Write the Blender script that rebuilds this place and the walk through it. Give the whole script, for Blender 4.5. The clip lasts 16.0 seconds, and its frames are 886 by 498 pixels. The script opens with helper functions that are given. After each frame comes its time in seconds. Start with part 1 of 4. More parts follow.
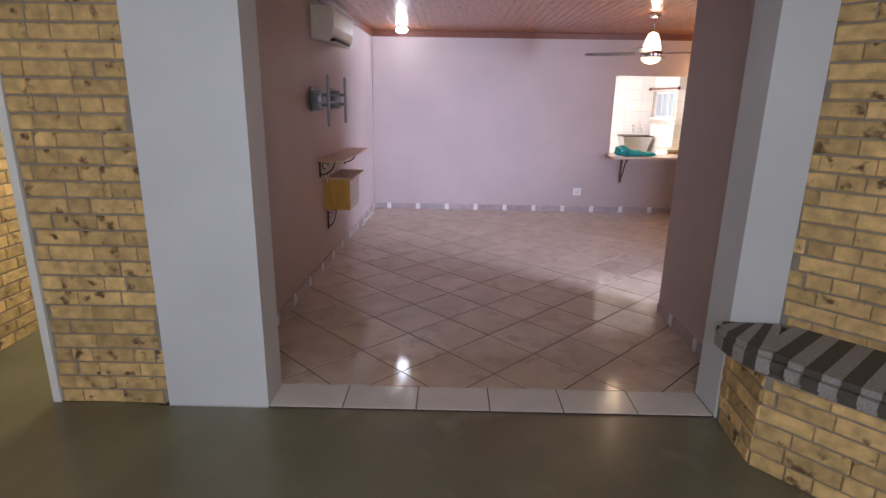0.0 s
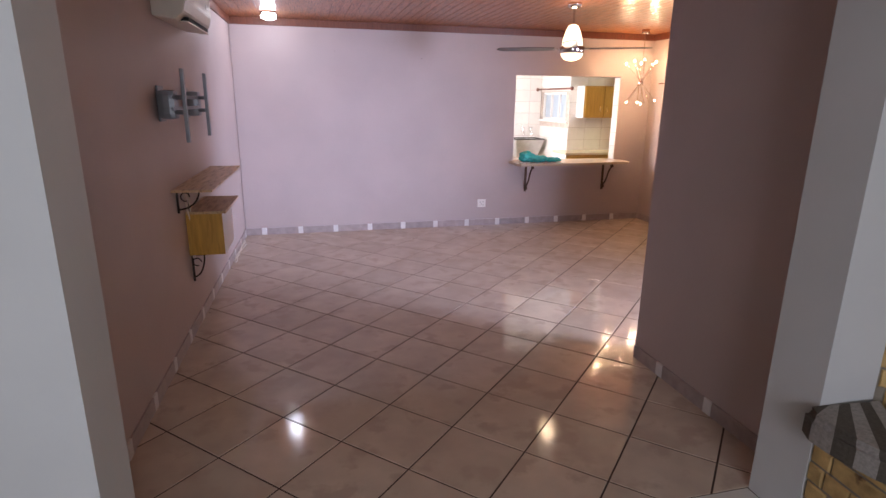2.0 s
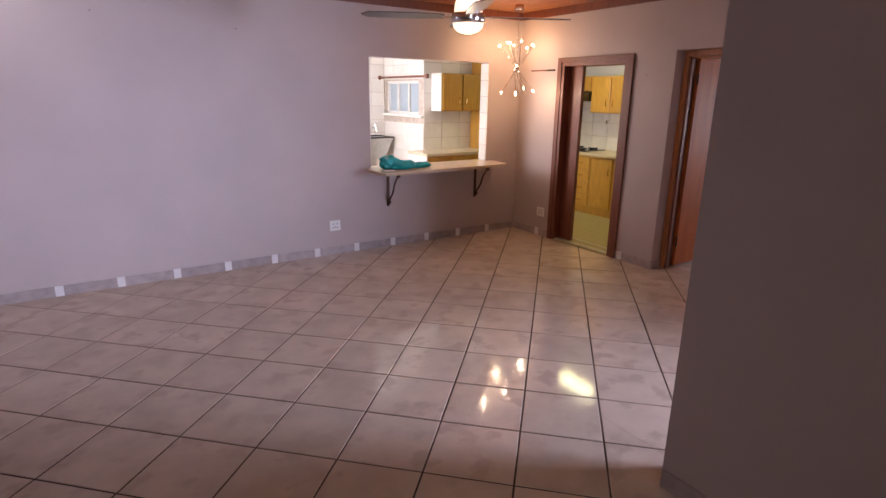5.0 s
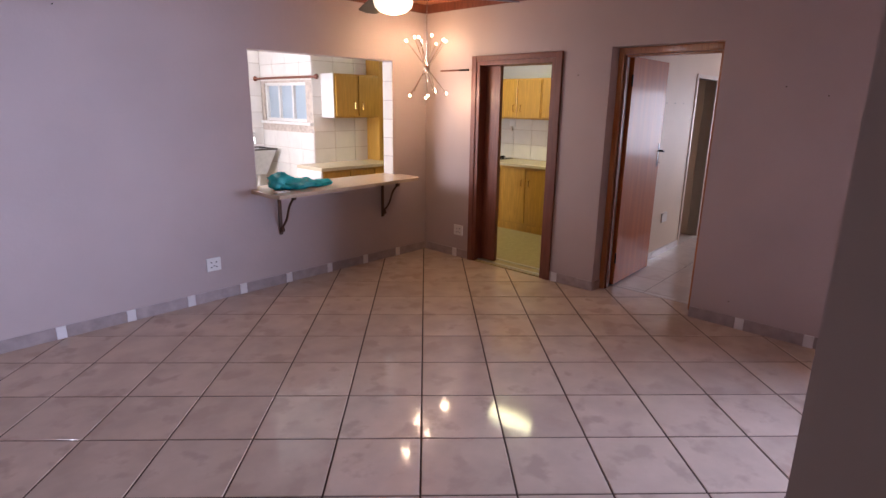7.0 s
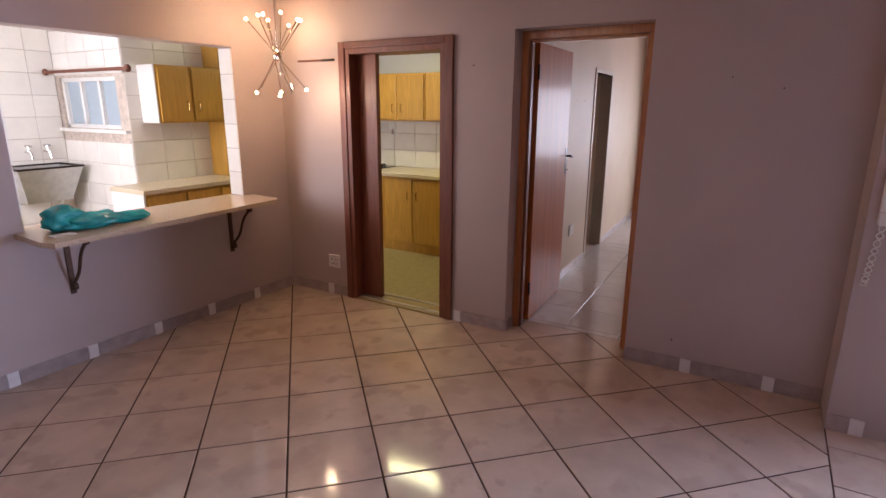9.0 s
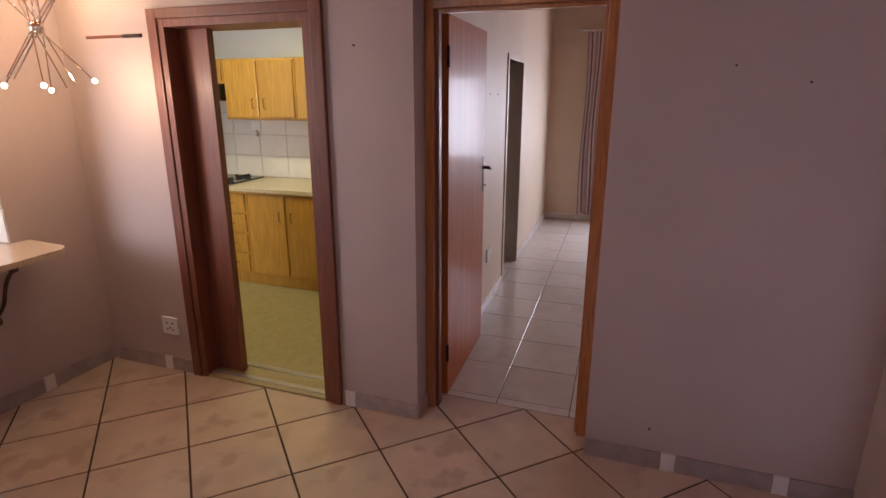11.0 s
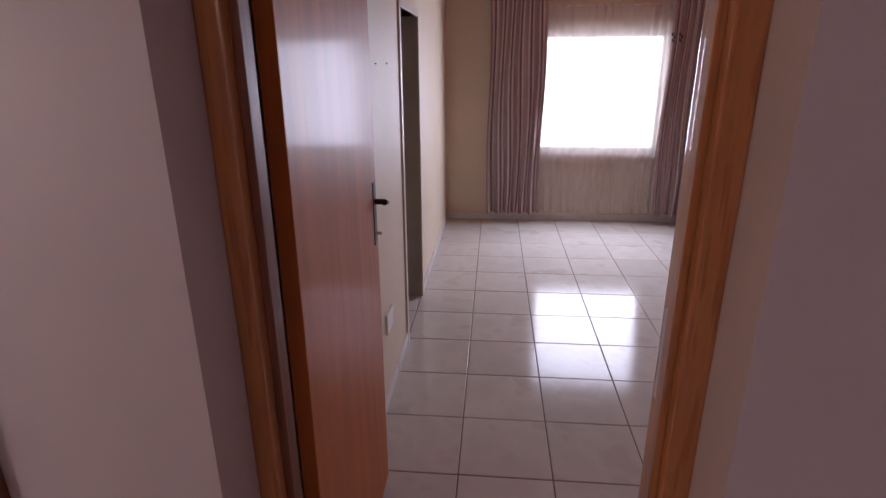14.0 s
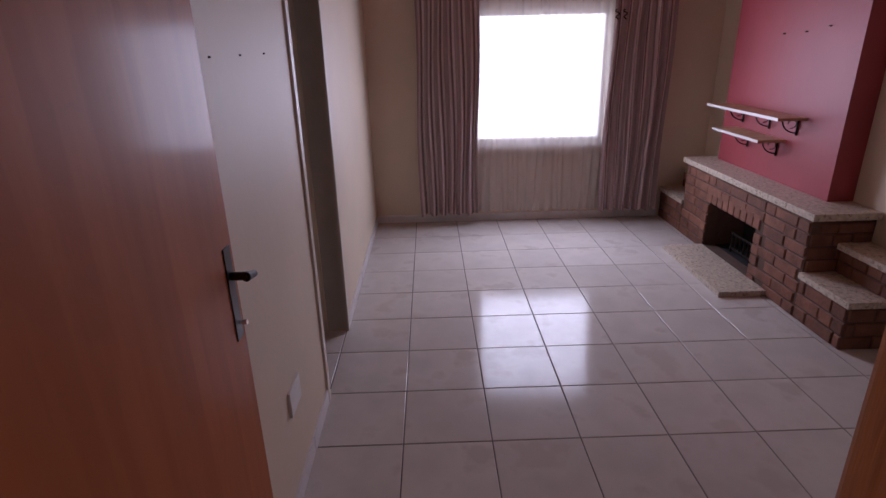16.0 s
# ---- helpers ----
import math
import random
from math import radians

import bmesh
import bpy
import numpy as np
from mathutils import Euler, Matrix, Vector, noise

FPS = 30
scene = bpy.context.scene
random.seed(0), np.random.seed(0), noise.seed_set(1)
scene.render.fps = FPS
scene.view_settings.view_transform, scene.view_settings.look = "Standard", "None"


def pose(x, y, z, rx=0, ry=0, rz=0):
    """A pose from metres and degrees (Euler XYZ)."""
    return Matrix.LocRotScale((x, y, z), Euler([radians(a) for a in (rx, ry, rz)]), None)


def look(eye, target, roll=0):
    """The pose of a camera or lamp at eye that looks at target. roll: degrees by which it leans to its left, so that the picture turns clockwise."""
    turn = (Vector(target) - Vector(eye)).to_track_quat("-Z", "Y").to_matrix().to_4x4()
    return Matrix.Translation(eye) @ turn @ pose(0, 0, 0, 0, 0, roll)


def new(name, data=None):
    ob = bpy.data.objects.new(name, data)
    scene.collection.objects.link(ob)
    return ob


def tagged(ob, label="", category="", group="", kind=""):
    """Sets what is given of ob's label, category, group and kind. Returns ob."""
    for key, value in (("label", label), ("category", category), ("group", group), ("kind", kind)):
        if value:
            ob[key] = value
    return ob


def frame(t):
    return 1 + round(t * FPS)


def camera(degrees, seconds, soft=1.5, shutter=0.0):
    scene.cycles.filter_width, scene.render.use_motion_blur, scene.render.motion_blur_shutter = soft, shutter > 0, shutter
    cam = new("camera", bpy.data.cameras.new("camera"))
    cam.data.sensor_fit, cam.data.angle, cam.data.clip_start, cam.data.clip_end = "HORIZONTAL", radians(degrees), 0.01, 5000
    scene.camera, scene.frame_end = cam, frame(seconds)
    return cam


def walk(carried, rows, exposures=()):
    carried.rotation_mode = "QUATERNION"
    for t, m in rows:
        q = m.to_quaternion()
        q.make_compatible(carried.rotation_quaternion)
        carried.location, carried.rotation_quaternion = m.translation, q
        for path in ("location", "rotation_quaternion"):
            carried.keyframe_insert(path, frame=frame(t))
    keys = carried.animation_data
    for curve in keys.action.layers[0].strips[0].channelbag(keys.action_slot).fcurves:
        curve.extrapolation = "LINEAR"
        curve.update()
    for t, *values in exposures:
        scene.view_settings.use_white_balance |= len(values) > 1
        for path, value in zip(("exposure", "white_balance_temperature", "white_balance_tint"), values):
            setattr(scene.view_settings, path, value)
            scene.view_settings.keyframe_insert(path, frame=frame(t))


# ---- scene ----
cam = camera(77.79, 16.0)
PATH = [
    (0, (1.185, -2.895, 1.705), (1.163, -0.967, 1.172), 0.92),
    (0.5, (1.047, -2.621, 1.737), (1.223, -0.701, 1.207), 0.90),
    (1, (0.935, -2.301, 1.719), (1.283, -0.404, 1.189), 0.81),
    (1.5, (0.853, -1.951, 1.733), (1.285, -0.072, 1.201), 0.83),
    (2, (0.790, -1.642, 1.710), (1.259, 0.230, 1.187), 0.62),
    (2.5, (0.765, -1.333, 1.689), (1.302, 0.521, 1.165), 0.65),
    (3, (0.803, -1.003, 1.709), (1.408, 0.829, 1.183), 0.75),
    (3.5, (0.798, -0.689, 1.681), (1.466, 1.121, 1.156), 0.79),
    (4, (0.775, -0.387, 1.695), (1.591, 1.362, 1.170), 0.89),
    (4.5, (0.855, -0.069, 1.693), (1.813, 1.602, 1.156), 0.84),
    (7, (1.261, 1.239, 1.641), (2.673, 2.559, 1.128), 0.78),
    (7.5, (1.429, 1.418, 1.654), (2.931, 2.634, 1.141), 0.60),
    (8, (1.675, 1.593, 1.645), (3.255, 2.705, 1.130), 0.34),
    (8.5, (1.934, 1.774, 1.642), (3.557, 2.825, 1.131), 0.30),
    (9, (2.167, 1.959, 1.626), (3.832, 2.944, 1.119), 0.26),
    (9.5, (2.401, 2.091, 1.588), (4.119, 2.982, 1.084), 0.24),
    (10, (2.689, 2.223, 1.615), (4.457, 3.008, 1.106), 0.06),
    (12.5, (4.117, 2.868, 1.715), (5.977, 3.279, 1.104), 0.27),
    (13, (4.379, 2.932, 1.695), (6.258, 3.222, 1.075), 0.12),
    (13.5, (4.628, 2.954, 1.717), (6.513, 3.201, 1.096), 0.06),
    (14, (4.912, 2.988, 1.677), (6.791, 3.223, 1.033), -0.33),
    (14.5, (5.135, 3.039, 1.685), (7.010, 3.254, 1.024), -0.45),
    (15, (5.328, 3.050, 1.690), (7.200, 3.203, 1.001), -0.62),
    (15.5, (5.507, 3.018, 1.706), (7.380, 3.103, 1.009), -0.96),
    (16, (5.620, 2.967, 1.695), (7.492, 2.992, 0.991), -1.34),
]
walk(cam, [(t, look(eye, target, roll)) for t, eye, target, roll in PATH], [(0.0, 0.32, 6150, 17), (3.5, 0.25, 6250, 19), (4.5, 0.05, 6250, 19), (7.0, -0.13, 5850, 20), (9.0, -0.15, 5950, 19), (10.2, -0.15, 5950, 18), (12.5, 0.2, 5700, 20), (14.5, -0.45, 5600, 23), (16.0, -0.82, 5500, 28)])

# ---- light ----
world = bpy.data.worlds.new("world")
scene.world = world
world.use_nodes = True
wn = world.node_tree
sky = wn.nodes.new("ShaderNodeTexSky")
sky.sky_type, sky.sun_disc = "NISHITA", False
sky.sun_elevation, sky.sun_rotation = radians(48), radians(70)
wn.nodes["Background"].inputs[1].default_value = 0.12
wn.links.new(sky.outputs[0], wn.nodes["Background"].inputs[0])
sun = new("sun", bpy.data.lights.new("sun", "SUN"))
sun.data.energy, sun.data.angle, sun.data.color = 3.0, radians(0.5), (1.0, 0.95, 0.86)
sun.matrix_world = look((20, -8, 25), (6, 2, 0))


def area(name, eye, target, w, hgt, watts, color):
    lamp = new(name, bpy.data.lights.new(name, "AREA"))
    lamp.data.shape, lamp.data.size, lamp.data.size_y = "RECTANGLE", w, hgt
    lamp.data.energy, lamp.data.color = watts, color
    lamp.matrix_world = look(eye, target)
    return lamp


def bulb(name, at, watts, color, radius=0.03):
    lamp = new(name, bpy.data.lights.new(name, "POINT"))
    lamp.data.energy, lamp.data.color, lamp.data.shadow_soft_size = watts, color, radius
    lamp.location = at
    return lamp


DAY = (0.80, 0.86, 1.0)
area("sunroom_window_light", (6.35, -1.05, 1.25), (1.35, 5.6, 0.85), 1.2, 1.7, 125, (0.66, 0.74, 1.0)).data.spread = radians(72)
area("bedroom_window_light", (10.74, 2.09, 1.35), (8.0, 2.1, 0.9), 1.1, 1.05, 52, (0.95, 0.95, 1.0))
area("kitchen_window_light", (3.05, 6.7, 1.6), (5.0, 6.8, 1.3), 1.2, 1.2, 50, (1.0, 0.95, 0.92))
# unseen fill lamp before the solid back wall, for daylight from behind
area("hall_fill_light", (0.9, -4.9, 1.7), (0.9, 0.0, 0.9), 2.6, 1.5, 75, (0.9, 0.95, 1.0))
# added warm fill in the passage; its end wall has no window
area("passage_fill_light", (-1.3, 2.4, 1.5), (-1.5, 0.0, 0.8), 0.8, 1.2, 40, (1.0, 0.93, 0.62))
area("kitchen_tube_light", (6.6, 5.2, 2.38), (6.6, 5.2, 0.0), 0.12, 1.2, 21, (1.0, 0.93, 0.42))
bulb("downlight_bulb", (0.48, 5.10, 2.50), 4.5, (0.9, 0.95, 1.0), 0.06)
bulb("fan_bulb", (3.40, 3.63, 2.05), 5, (1.0, 0.72, 0.42), 0.06)
bulb("fan_upper_bulb", (3.40, 3.63, 2.53), 4, (1.0, 0.72, 0.42), 0.04)
for dx, dy, dz in ((0.22, 0.18, 0.27), (-0.2, 0.1, 0.26), (0.2, -0.12, -0.25), (-0.2, -0.1, -0.24)):
    bulb("chandelier_bulb_light", (5.2 + dx, 5.17 + dy, 1.965 + dz), 6.0, (1.0, 0.68, 0.36), 0.02)


# ---- materials ----
def mat(name, color, rough=0.5, metal=0.0, vary=0.12, scale=6.0, bump=0.0, bscale=60.0, object_vary=0.0, coat=0.0,
        stain=None, stain_scale=4.0, stain_at=0.62, emit=None, emit_strength=0.0, trans=0.0, spec=0.5, stretch=(1, 1, 1)):
    m = bpy.data.materials.new(name)
    m.use_nodes = True
    nt, b = m.node_tree, m.node_tree.nodes["Principled BSDF"]
    b.inputs["Roughness"].default_value, b.inputs["Metallic"].default_value = rough, metal
    b.inputs["Specular IOR Level"].default_value = spec
    b.inputs["Coat Weight"].default_value = coat
    b.inputs["Coat Roughness"].default_value = 0.12
    b.inputs["Transmission Weight"].default_value = trans
    tc = nt.nodes.new("ShaderNodeTexCoord")
    mp = nt.nodes.new("ShaderNodeMapping")
    mp.inputs["Scale"].default_value = stretch
    nt.links.new(tc.outputs["Object"], mp.inputs[0])
    vec = mp.outputs[0]
    info = nt.nodes.new("ShaderNodeObjectInfo")
    if object_vary:
        add = nt.nodes.new("ShaderNodeVectorMath")
        add.operation = "ADD"
        mul = nt.nodes.new("ShaderNodeMath")
        mul.operation = "MULTIPLY"
        mul.inputs[1].default_value = 40.0
        nt.links.new(info.outputs["Random"], mul.inputs[0])
        nt.links.new(vec, add.inputs[0])
        nt.links.new(mul.outputs[0], add.inputs[1])
        vec = add.outputs[0]
    n1 = nt.nodes.new("ShaderNodeTexNoise")
    n1.inputs["Scale"].default_value, n1.inputs["Detail"].default_value = scale, 6
    nt.links.new(vec, n1.inputs["Vector"])
    ramp = nt.nodes.new("ShaderNodeMapRange")
    ramp.inputs["From Min"].default_value, ramp.inputs["From Max"].default_value = 0.3, 0.7
    ramp.inputs["To Min"].default_value, ramp.inputs["To Max"].default_value = 1 - vary, 1 + vary
    nt.links.new(n1.outputs["Fac"], ramp.inputs["Value"])
    val = ramp.outputs[0]
    if object_vary:
        r2 = nt.nodes.new("ShaderNodeMapRange")
        r2.inputs["To Min"].default_value, r2.inputs["To Max"].default_value = 1 - object_vary, 1 + object_vary
        nt.links.new(info.outputs["Random"], r2.inputs["Value"])
        m2 = nt.nodes.new("ShaderNodeMath")
        m2.operation = "MULTIPLY"
        nt.links.new(val, m2.inputs[0])
        nt.links.new(r2.outputs[0], m2.inputs[1])
        val = m2.outputs[0]
    sc = nt.nodes.new("ShaderNodeVectorMath")
    sc.operation = "SCALE"
    sc.inputs[0].default_value = color
    nt.links.new(val, sc.inputs["Scale"])
    out = sc.outputs[0]
    if stain:
        n2 = nt.nodes.new("ShaderNodeTexNoise")
        n2.inputs["Scale"].default_value, n2.inputs["Detail"].default_value = stain_scale, 4
        nt.links.new(vec, n2.inputs["Vector"])
        r3 = nt.nodes.new("ShaderNodeMapRange")
        r3.inputs["From Min"].default_value, r3.inputs["From Max"].default_value = stain_at, stain_at + 0.1
        nt.links.new(n2.outputs["Fac"], r3.inputs["Value"])
        mx = nt.nodes.new("ShaderNodeMix")
        mx.data_type = "RGBA"
        mx.inputs["B"].default_value = (*stain, 1)
        nt.links.new(r3.outputs[0], mx.inputs["Factor"])
        nt.links.new(out, mx.inputs["A"])
        out = mx.outputs["Result"]
    nt.links.new(out, b.inputs["Base Color"])
    if bump:
        n3 = nt.nodes.new("ShaderNodeTexNoise")
        n3.inputs["Scale"].default_value, n3.inputs["Detail"].default_value = bscale, 4
        nt.links.new(vec, n3.inputs["Vector"])
        bp = nt.nodes.new("ShaderNodeBump")
        bp.inputs["Strength"].default_value, bp.inputs["Distance"].default_value = bump, 0.01
        nt.links.new(n3.outputs["Fac"], bp.inputs["Height"])
        nt.links.new(bp.outputs[0], b.inputs["Normal"])
    if emit:
        b.inputs["Emission Color"].default_value = (*emit, 1)
        b.inputs["Emission Strength"].default_value = emit_strength
    return m


def wood(name, dark, light, rough=0.35, coat=0.3, grain=(1.0, 14.0, 14.0), object_vary=0.1, scale=3.0, bump=0.08):
    m = mat(name, light, rough, coat=coat, vary=0.16, scale=scale, stretch=grain, object_vary=object_vary,
            stain=dark, stain_scale=scale * 1.7, stain_at=0.52, bump=bump, bscale=scale * 6)
    return m


PAINT = mat("paint_pink_beige", (0.46, 0.37, 0.342), 0.55, vary=0.05, scale=1.6, bump=0.10, bscale=35)
PAINT_IN = mat("paint_cream", (0.70, 0.585, 0.44), 0.55, vary=0.05, scale=1.4, bump=0.10, bscale=35)
PAINT_WHITE = mat("paint_white_plaster", (0.59, 0.59, 0.59), 0.6, vary=0.04, scale=2.0, bump=0.12, bscale=28)
PAINT_RED = mat("paint_red", (0.36, 0.055, 0.065), 0.5, vary=0.08, scale=2.0, bump=0.08, bscale=30)
CEIL_WHITE = mat("ceiling_white", (0.78, 0.78, 0.76), 0.7, vary=0.04, scale=3)
BRICK = mat("brick_yellow_clinker", (0.56, 0.37, 0.15), 0.8, vary=0.30, scale=14, bump=0.6, bscale=45, object_vary=0.22,
            stain=(0.13, 0.07, 0.03), stain_scale=13, stain_at=0.60)
BRICK_RED = mat("brick_brown", (0.20, 0.085, 0.05), 0.75, vary=0.25, scale=10, bump=0.5, bscale=50, object_vary=0.22)
MORTAR = mat("mortar_grey", (0.27, 0.23, 0.18), 0.9, vary=0.15, scale=12, bump=0.5, bscale=90)
MORTAR_DARK = mat("mortar_brown", (0.12, 0.07, 0.05), 0.9, vary=0.15, scale=12, bump=0.5, bscale=90)
CONCRETE = mat("floor_screed_olive", (0.16, 0.145, 0.09), 0.34, vary=0.22, scale=1.6, bump=0.06, bscale=30,
               stain=(0.21, 0.195, 0.14), stain_scale=2.3, stain_at=0.6, coat=0.25)
TILE = mat("tile_beige_glazed", (0.55, 0.44, 0.35), 0.10, vary=0.10, scale=5, object_vary=0.06, stain=(0.48, 0.375, 0.295),
           stain_scale=6, stain_at=0.55, bump=0.03, bscale=6)
TILE_THR = mat("tile_threshold_white", (0.66, 0.63, 0.58), 0.18, vary=0.06, scale=5, object_vary=0.04)
TILE_BED = mat("tile_offwhite_glazed", (0.60, 0.56, 0.51), 0.13, spec=0.2, vary=0.08, scale=5, object_vary=0.05, stain=(0.54, 0.49, 0.44),
               stain_scale=5, stain_at=0.56, bump=0.03, bscale=5)
TILE_KITCHEN = mat("tile_white_wall", (0.74, 0.70, 0.64), 0.2, vary=0.05, scale=5, object_vary=0.05)
GROUT = mat("grout_brown", (0.055, 0.028, 0.02), 0.9, vary=0.2, scale=20)
GROUT_GREY = mat("grout_grey", (0.10, 0.085, 0.08), 0.9, vary=0.2, scale=20)
GROUT_PALE = mat("grout_pale_brown", (0.50, 0.42, 0.35), 0.9, vary=0.2, scale=20)
SKIRT = mat("skirting_tile_grey", (0.36, 0.29, 0.27), 0.3, vary=0.15, scale=14, object_vary=0.1)
SKIRT_WHITE = mat("skirting_tile_white", (0.72, 0.68, 0.66), 0.3, vary=0.06, scale=10)
KFLOOR = mat("kitchen_vinyl_olive", (0.345, 0.288, 0.148), 0.38, vary=0.10, scale=14, stain=(0.31, 0.258, 0.130), stain_scale=24, stain_at=0.5, bump=0.06, bscale=90)
W_CEIL = wood("wood_ceiling_stained", (0.20, 0.060, 0.022), (0.42, 0.15, 0.055), 0.32, 0.35, (14, 1, 14), 0.0)
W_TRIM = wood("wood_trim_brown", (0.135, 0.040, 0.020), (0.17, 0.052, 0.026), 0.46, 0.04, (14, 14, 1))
W_DOOR = wood("wood_door_veneer", (0.39, 0.108, 0.022), (0.45, 0.128, 0.027), 0.5, 0.10, (7, 7, 0.6), scale=1.6, bump=0.02)
W_DOOR.node_tree.nodes["Principled BSDF"].inputs["Specular IOR Level"].default_value = 0.22
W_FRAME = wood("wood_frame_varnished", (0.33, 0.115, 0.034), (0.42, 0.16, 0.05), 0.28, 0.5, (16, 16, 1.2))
W_KITCHEN = wood("wood_kitchen_oak", (0.45, 0.236, 0.034), (0.51, 0.274, 0.042), 0.35, 0.3, (14, 14, 1.2), bump=0.02)
W_SHELF = wood("wood_shelf_pale", (0.40, 0.25, 0.13), (0.56, 0.38, 0.21), 0.45, 0.1, (12, 1.2, 12))
COUNTER = mat("laminate_counter_cream", (0.62, 0.52, 0.36), 0.25, vary=0.06, scale=30, stain=(0.54, 0.44, 0.30), stain_scale=60, stain_at=0.55)
BARTOP = mat("laminate_bar_beige", (0.56, 0.44, 0.32), 0.22, vary=0.06, scale=40, stain=(0.48, 0.36, 0.25), stain_scale=70, stain_at=0.55)
TERRAZZO = mat("terrazzo_slab", (0.56, 0.48, 0.38), 0.4, vary=0.2, scale=40, stain=(0.32, 0.24, 0.17), stain_scale=45, stain_at=0.55)
WHITE_PLASTIC = mat("plastic_white", (0.74, 0.72, 0.68), 0.35, vary=0.03, scale=10)
IVORY = mat("plastic_ivory", (0.66, 0.60, 0.50), 0.4, vary=0.04, scale=10)
GREY_METAL = mat("metal_grey_painted", (0.22, 0.23, 0.25), 0.4, 0.5, vary=0.1, scale=20)
DARK_METAL = mat("metal_dark_bronze", (0.035, 0.025, 0.02), 0.35, 0.8, vary=0.15, scale=30)
RUST_METAL = mat("metal_brown_bracket", (0.10, 0.055, 0.035), 0.5, 0.6, vary=0.3, scale=30)
CHROME = mat("metal_chrome", (0.72, 0.70, 0.68), 0.12, 1.0, vary=0.03, scale=10)
BRASS = mat("metal_brass", (0.62, 0.43, 0.18), 0.25, 1.0, vary=0.08, scale=20)
# soot in the firebox; also the painted shade of outlet and vent holes
BLACK = mat("black_soot_and_hole_shade", (0.012, 0.011, 0.010), 0.8, vary=0.3, scale=12, bump=0.3, bscale=40)
HOB = mat("hob_black_enamel", (0.015, 0.015, 0.016), 0.15, vary=0.1, scale=10)
STEEL = mat("steel_sink", (0.55, 0.55, 0.55), 0.3, 0.9, vary=0.1, scale=15)
BLADE = mat("fan_blade_grey", (0.10, 0.085, 0.085), 0.35, vary=0.1, scale=10)
GLOW_SHADE = mat("glass_shade_lit", (0.8, 0.7, 0.55), 0.3, emit=(1.0, 0.80, 0.52), emit_strength=1.6)
GLOW_COOL = mat("lamp_lit_cool", (0.9, 0.9, 0.9), 0.3, emit=(0.92, 0.97, 1.0), emit_strength=14.0)
GLOW_WARM = mat("bulb_lit_warm", (0.9, 0.8, 0.6), 0.3, emit=(1.0, 0.72, 0.38), emit_strength=16.0)
GLOW_TUBE = mat("tube_lit", (0.9, 0.9, 0.9), 0.3, emit=(1.0, 0.98, 0.80), emit_strength=9.0)
DAYLIGHT = mat("outside_daylight", (0.8, 0.8, 0.8), 0.9, emit=(1.0, 1.0, 1.0), emit_strength=3.2)
DAYLIGHT_BLUE = mat("outside_daylight_cool", (0.8, 0.8, 0.8), 0.9, emit=(0.70, 0.80, 1.0), emit_strength=2.2)
BAG = mat("plastic_bag_teal", (0.02, 0.40, 0.41), 0.25, vary=0.25, scale=15, bump=0.4, bscale=25, trans=0.1)
CLOTH_A = mat("cushion_dark_stripe", (0.085, 0.070, 0.055), 0.9, vary=0.2, scale=90, bump=0.4, bscale=300)
CLOTH_B = mat("cushion_light_stripe", (0.30, 0.27, 0.25), 0.9, vary=0.2, scale=90, bump=0.4, bscale=300)


def striped(name, colors, freq):
    m = mat(name, colors[0], 0.85, bump=0.25, bscale=250)
    nt, b = m.node_tree, m.node_tree.nodes["Principled BSDF"]
    uv = nt.nodes.new("ShaderNodeUVMap")
    sep = nt.nodes.new("ShaderNodeSeparateXYZ")
    nt.links.new(uv.outputs[0], sep.inputs[0])
    fr = nt.nodes.new("ShaderNodeMath")
    fr.operation = "MULTIPLY"
    fr.inputs[1].default_value = freq
    nt.links.new(sep.outputs[0], fr.inputs[0])
    f2 = nt.nodes.new("ShaderNodeMath")
    f2.operation = "FRACT"
    nt.links.new(fr.outputs[0], f2.inputs[0])
    cr = nt.nodes.new("ShaderNodeValToRGB")
    cr.color_ramp.interpolation = "CONSTANT"
    for i, c in enumerate(colors):
        e = cr.color_ramp.elements[i] if i < 2 else cr.color_ramp.elements.new(i / len(colors))
        e.position, e.color = i / len(colors), (*c, 1)
    nt.links.new(f2.outputs[0], cr.inputs[0])
    nt.links.new(cr.outputs[0], b.inputs["Base Color"])
    b.inputs["Sheen Weight"].default_value = 0.2
    return m


CURTAIN = striped("curtain_striped_cloth", ((0.46, 0.33, 0.31), (0.76, 0.65, 0.62), (0.24, 0.15, 0.14), (0.62, 0.50, 0.48), (0.36, 0.25, 0.24)), 6.0)
SHEER = bpy.data.materials.new("sheer_voile")
SHEER.use_nodes = True
snt = SHEER.node_tree
for n in list(snt.nodes):
    if n.type == "BSDF_PRINCIPLED":
        snt.nodes.remove(n)
sd, st, sp = snt.nodes.new("ShaderNodeBsdfDiffuse"), snt.nodes.new("ShaderNodeBsdfTranslucent"), snt.nodes.new("ShaderNodeBsdfTransparent")
sd.inputs[0].default_value = st.inputs[0].default_value = (0.88, 0.84, 0.82, 1)
ma, mb = snt.nodes.new("ShaderNodeMixShader"), snt.nodes.new("ShaderNodeMixShader")
ma.inputs[0].default_value, mb.inputs[0].default_value = 0.55, 0.40
snt.links.new(sd.outputs[0], ma.inputs[1])
snt.links.new(st.outputs[0], ma.inputs[2])
snt.links.new(ma.outputs[0], mb.inputs[1])
snt.links.new(sp.outputs[0], mb.inputs[2])
snt.links.new(mb.outputs[0], snt.nodes["Material Output"].inputs[0])
GLASS = mat("window_glass", (0.9, 0.93, 0.95), 0.02, trans=1.0, vary=0.0)
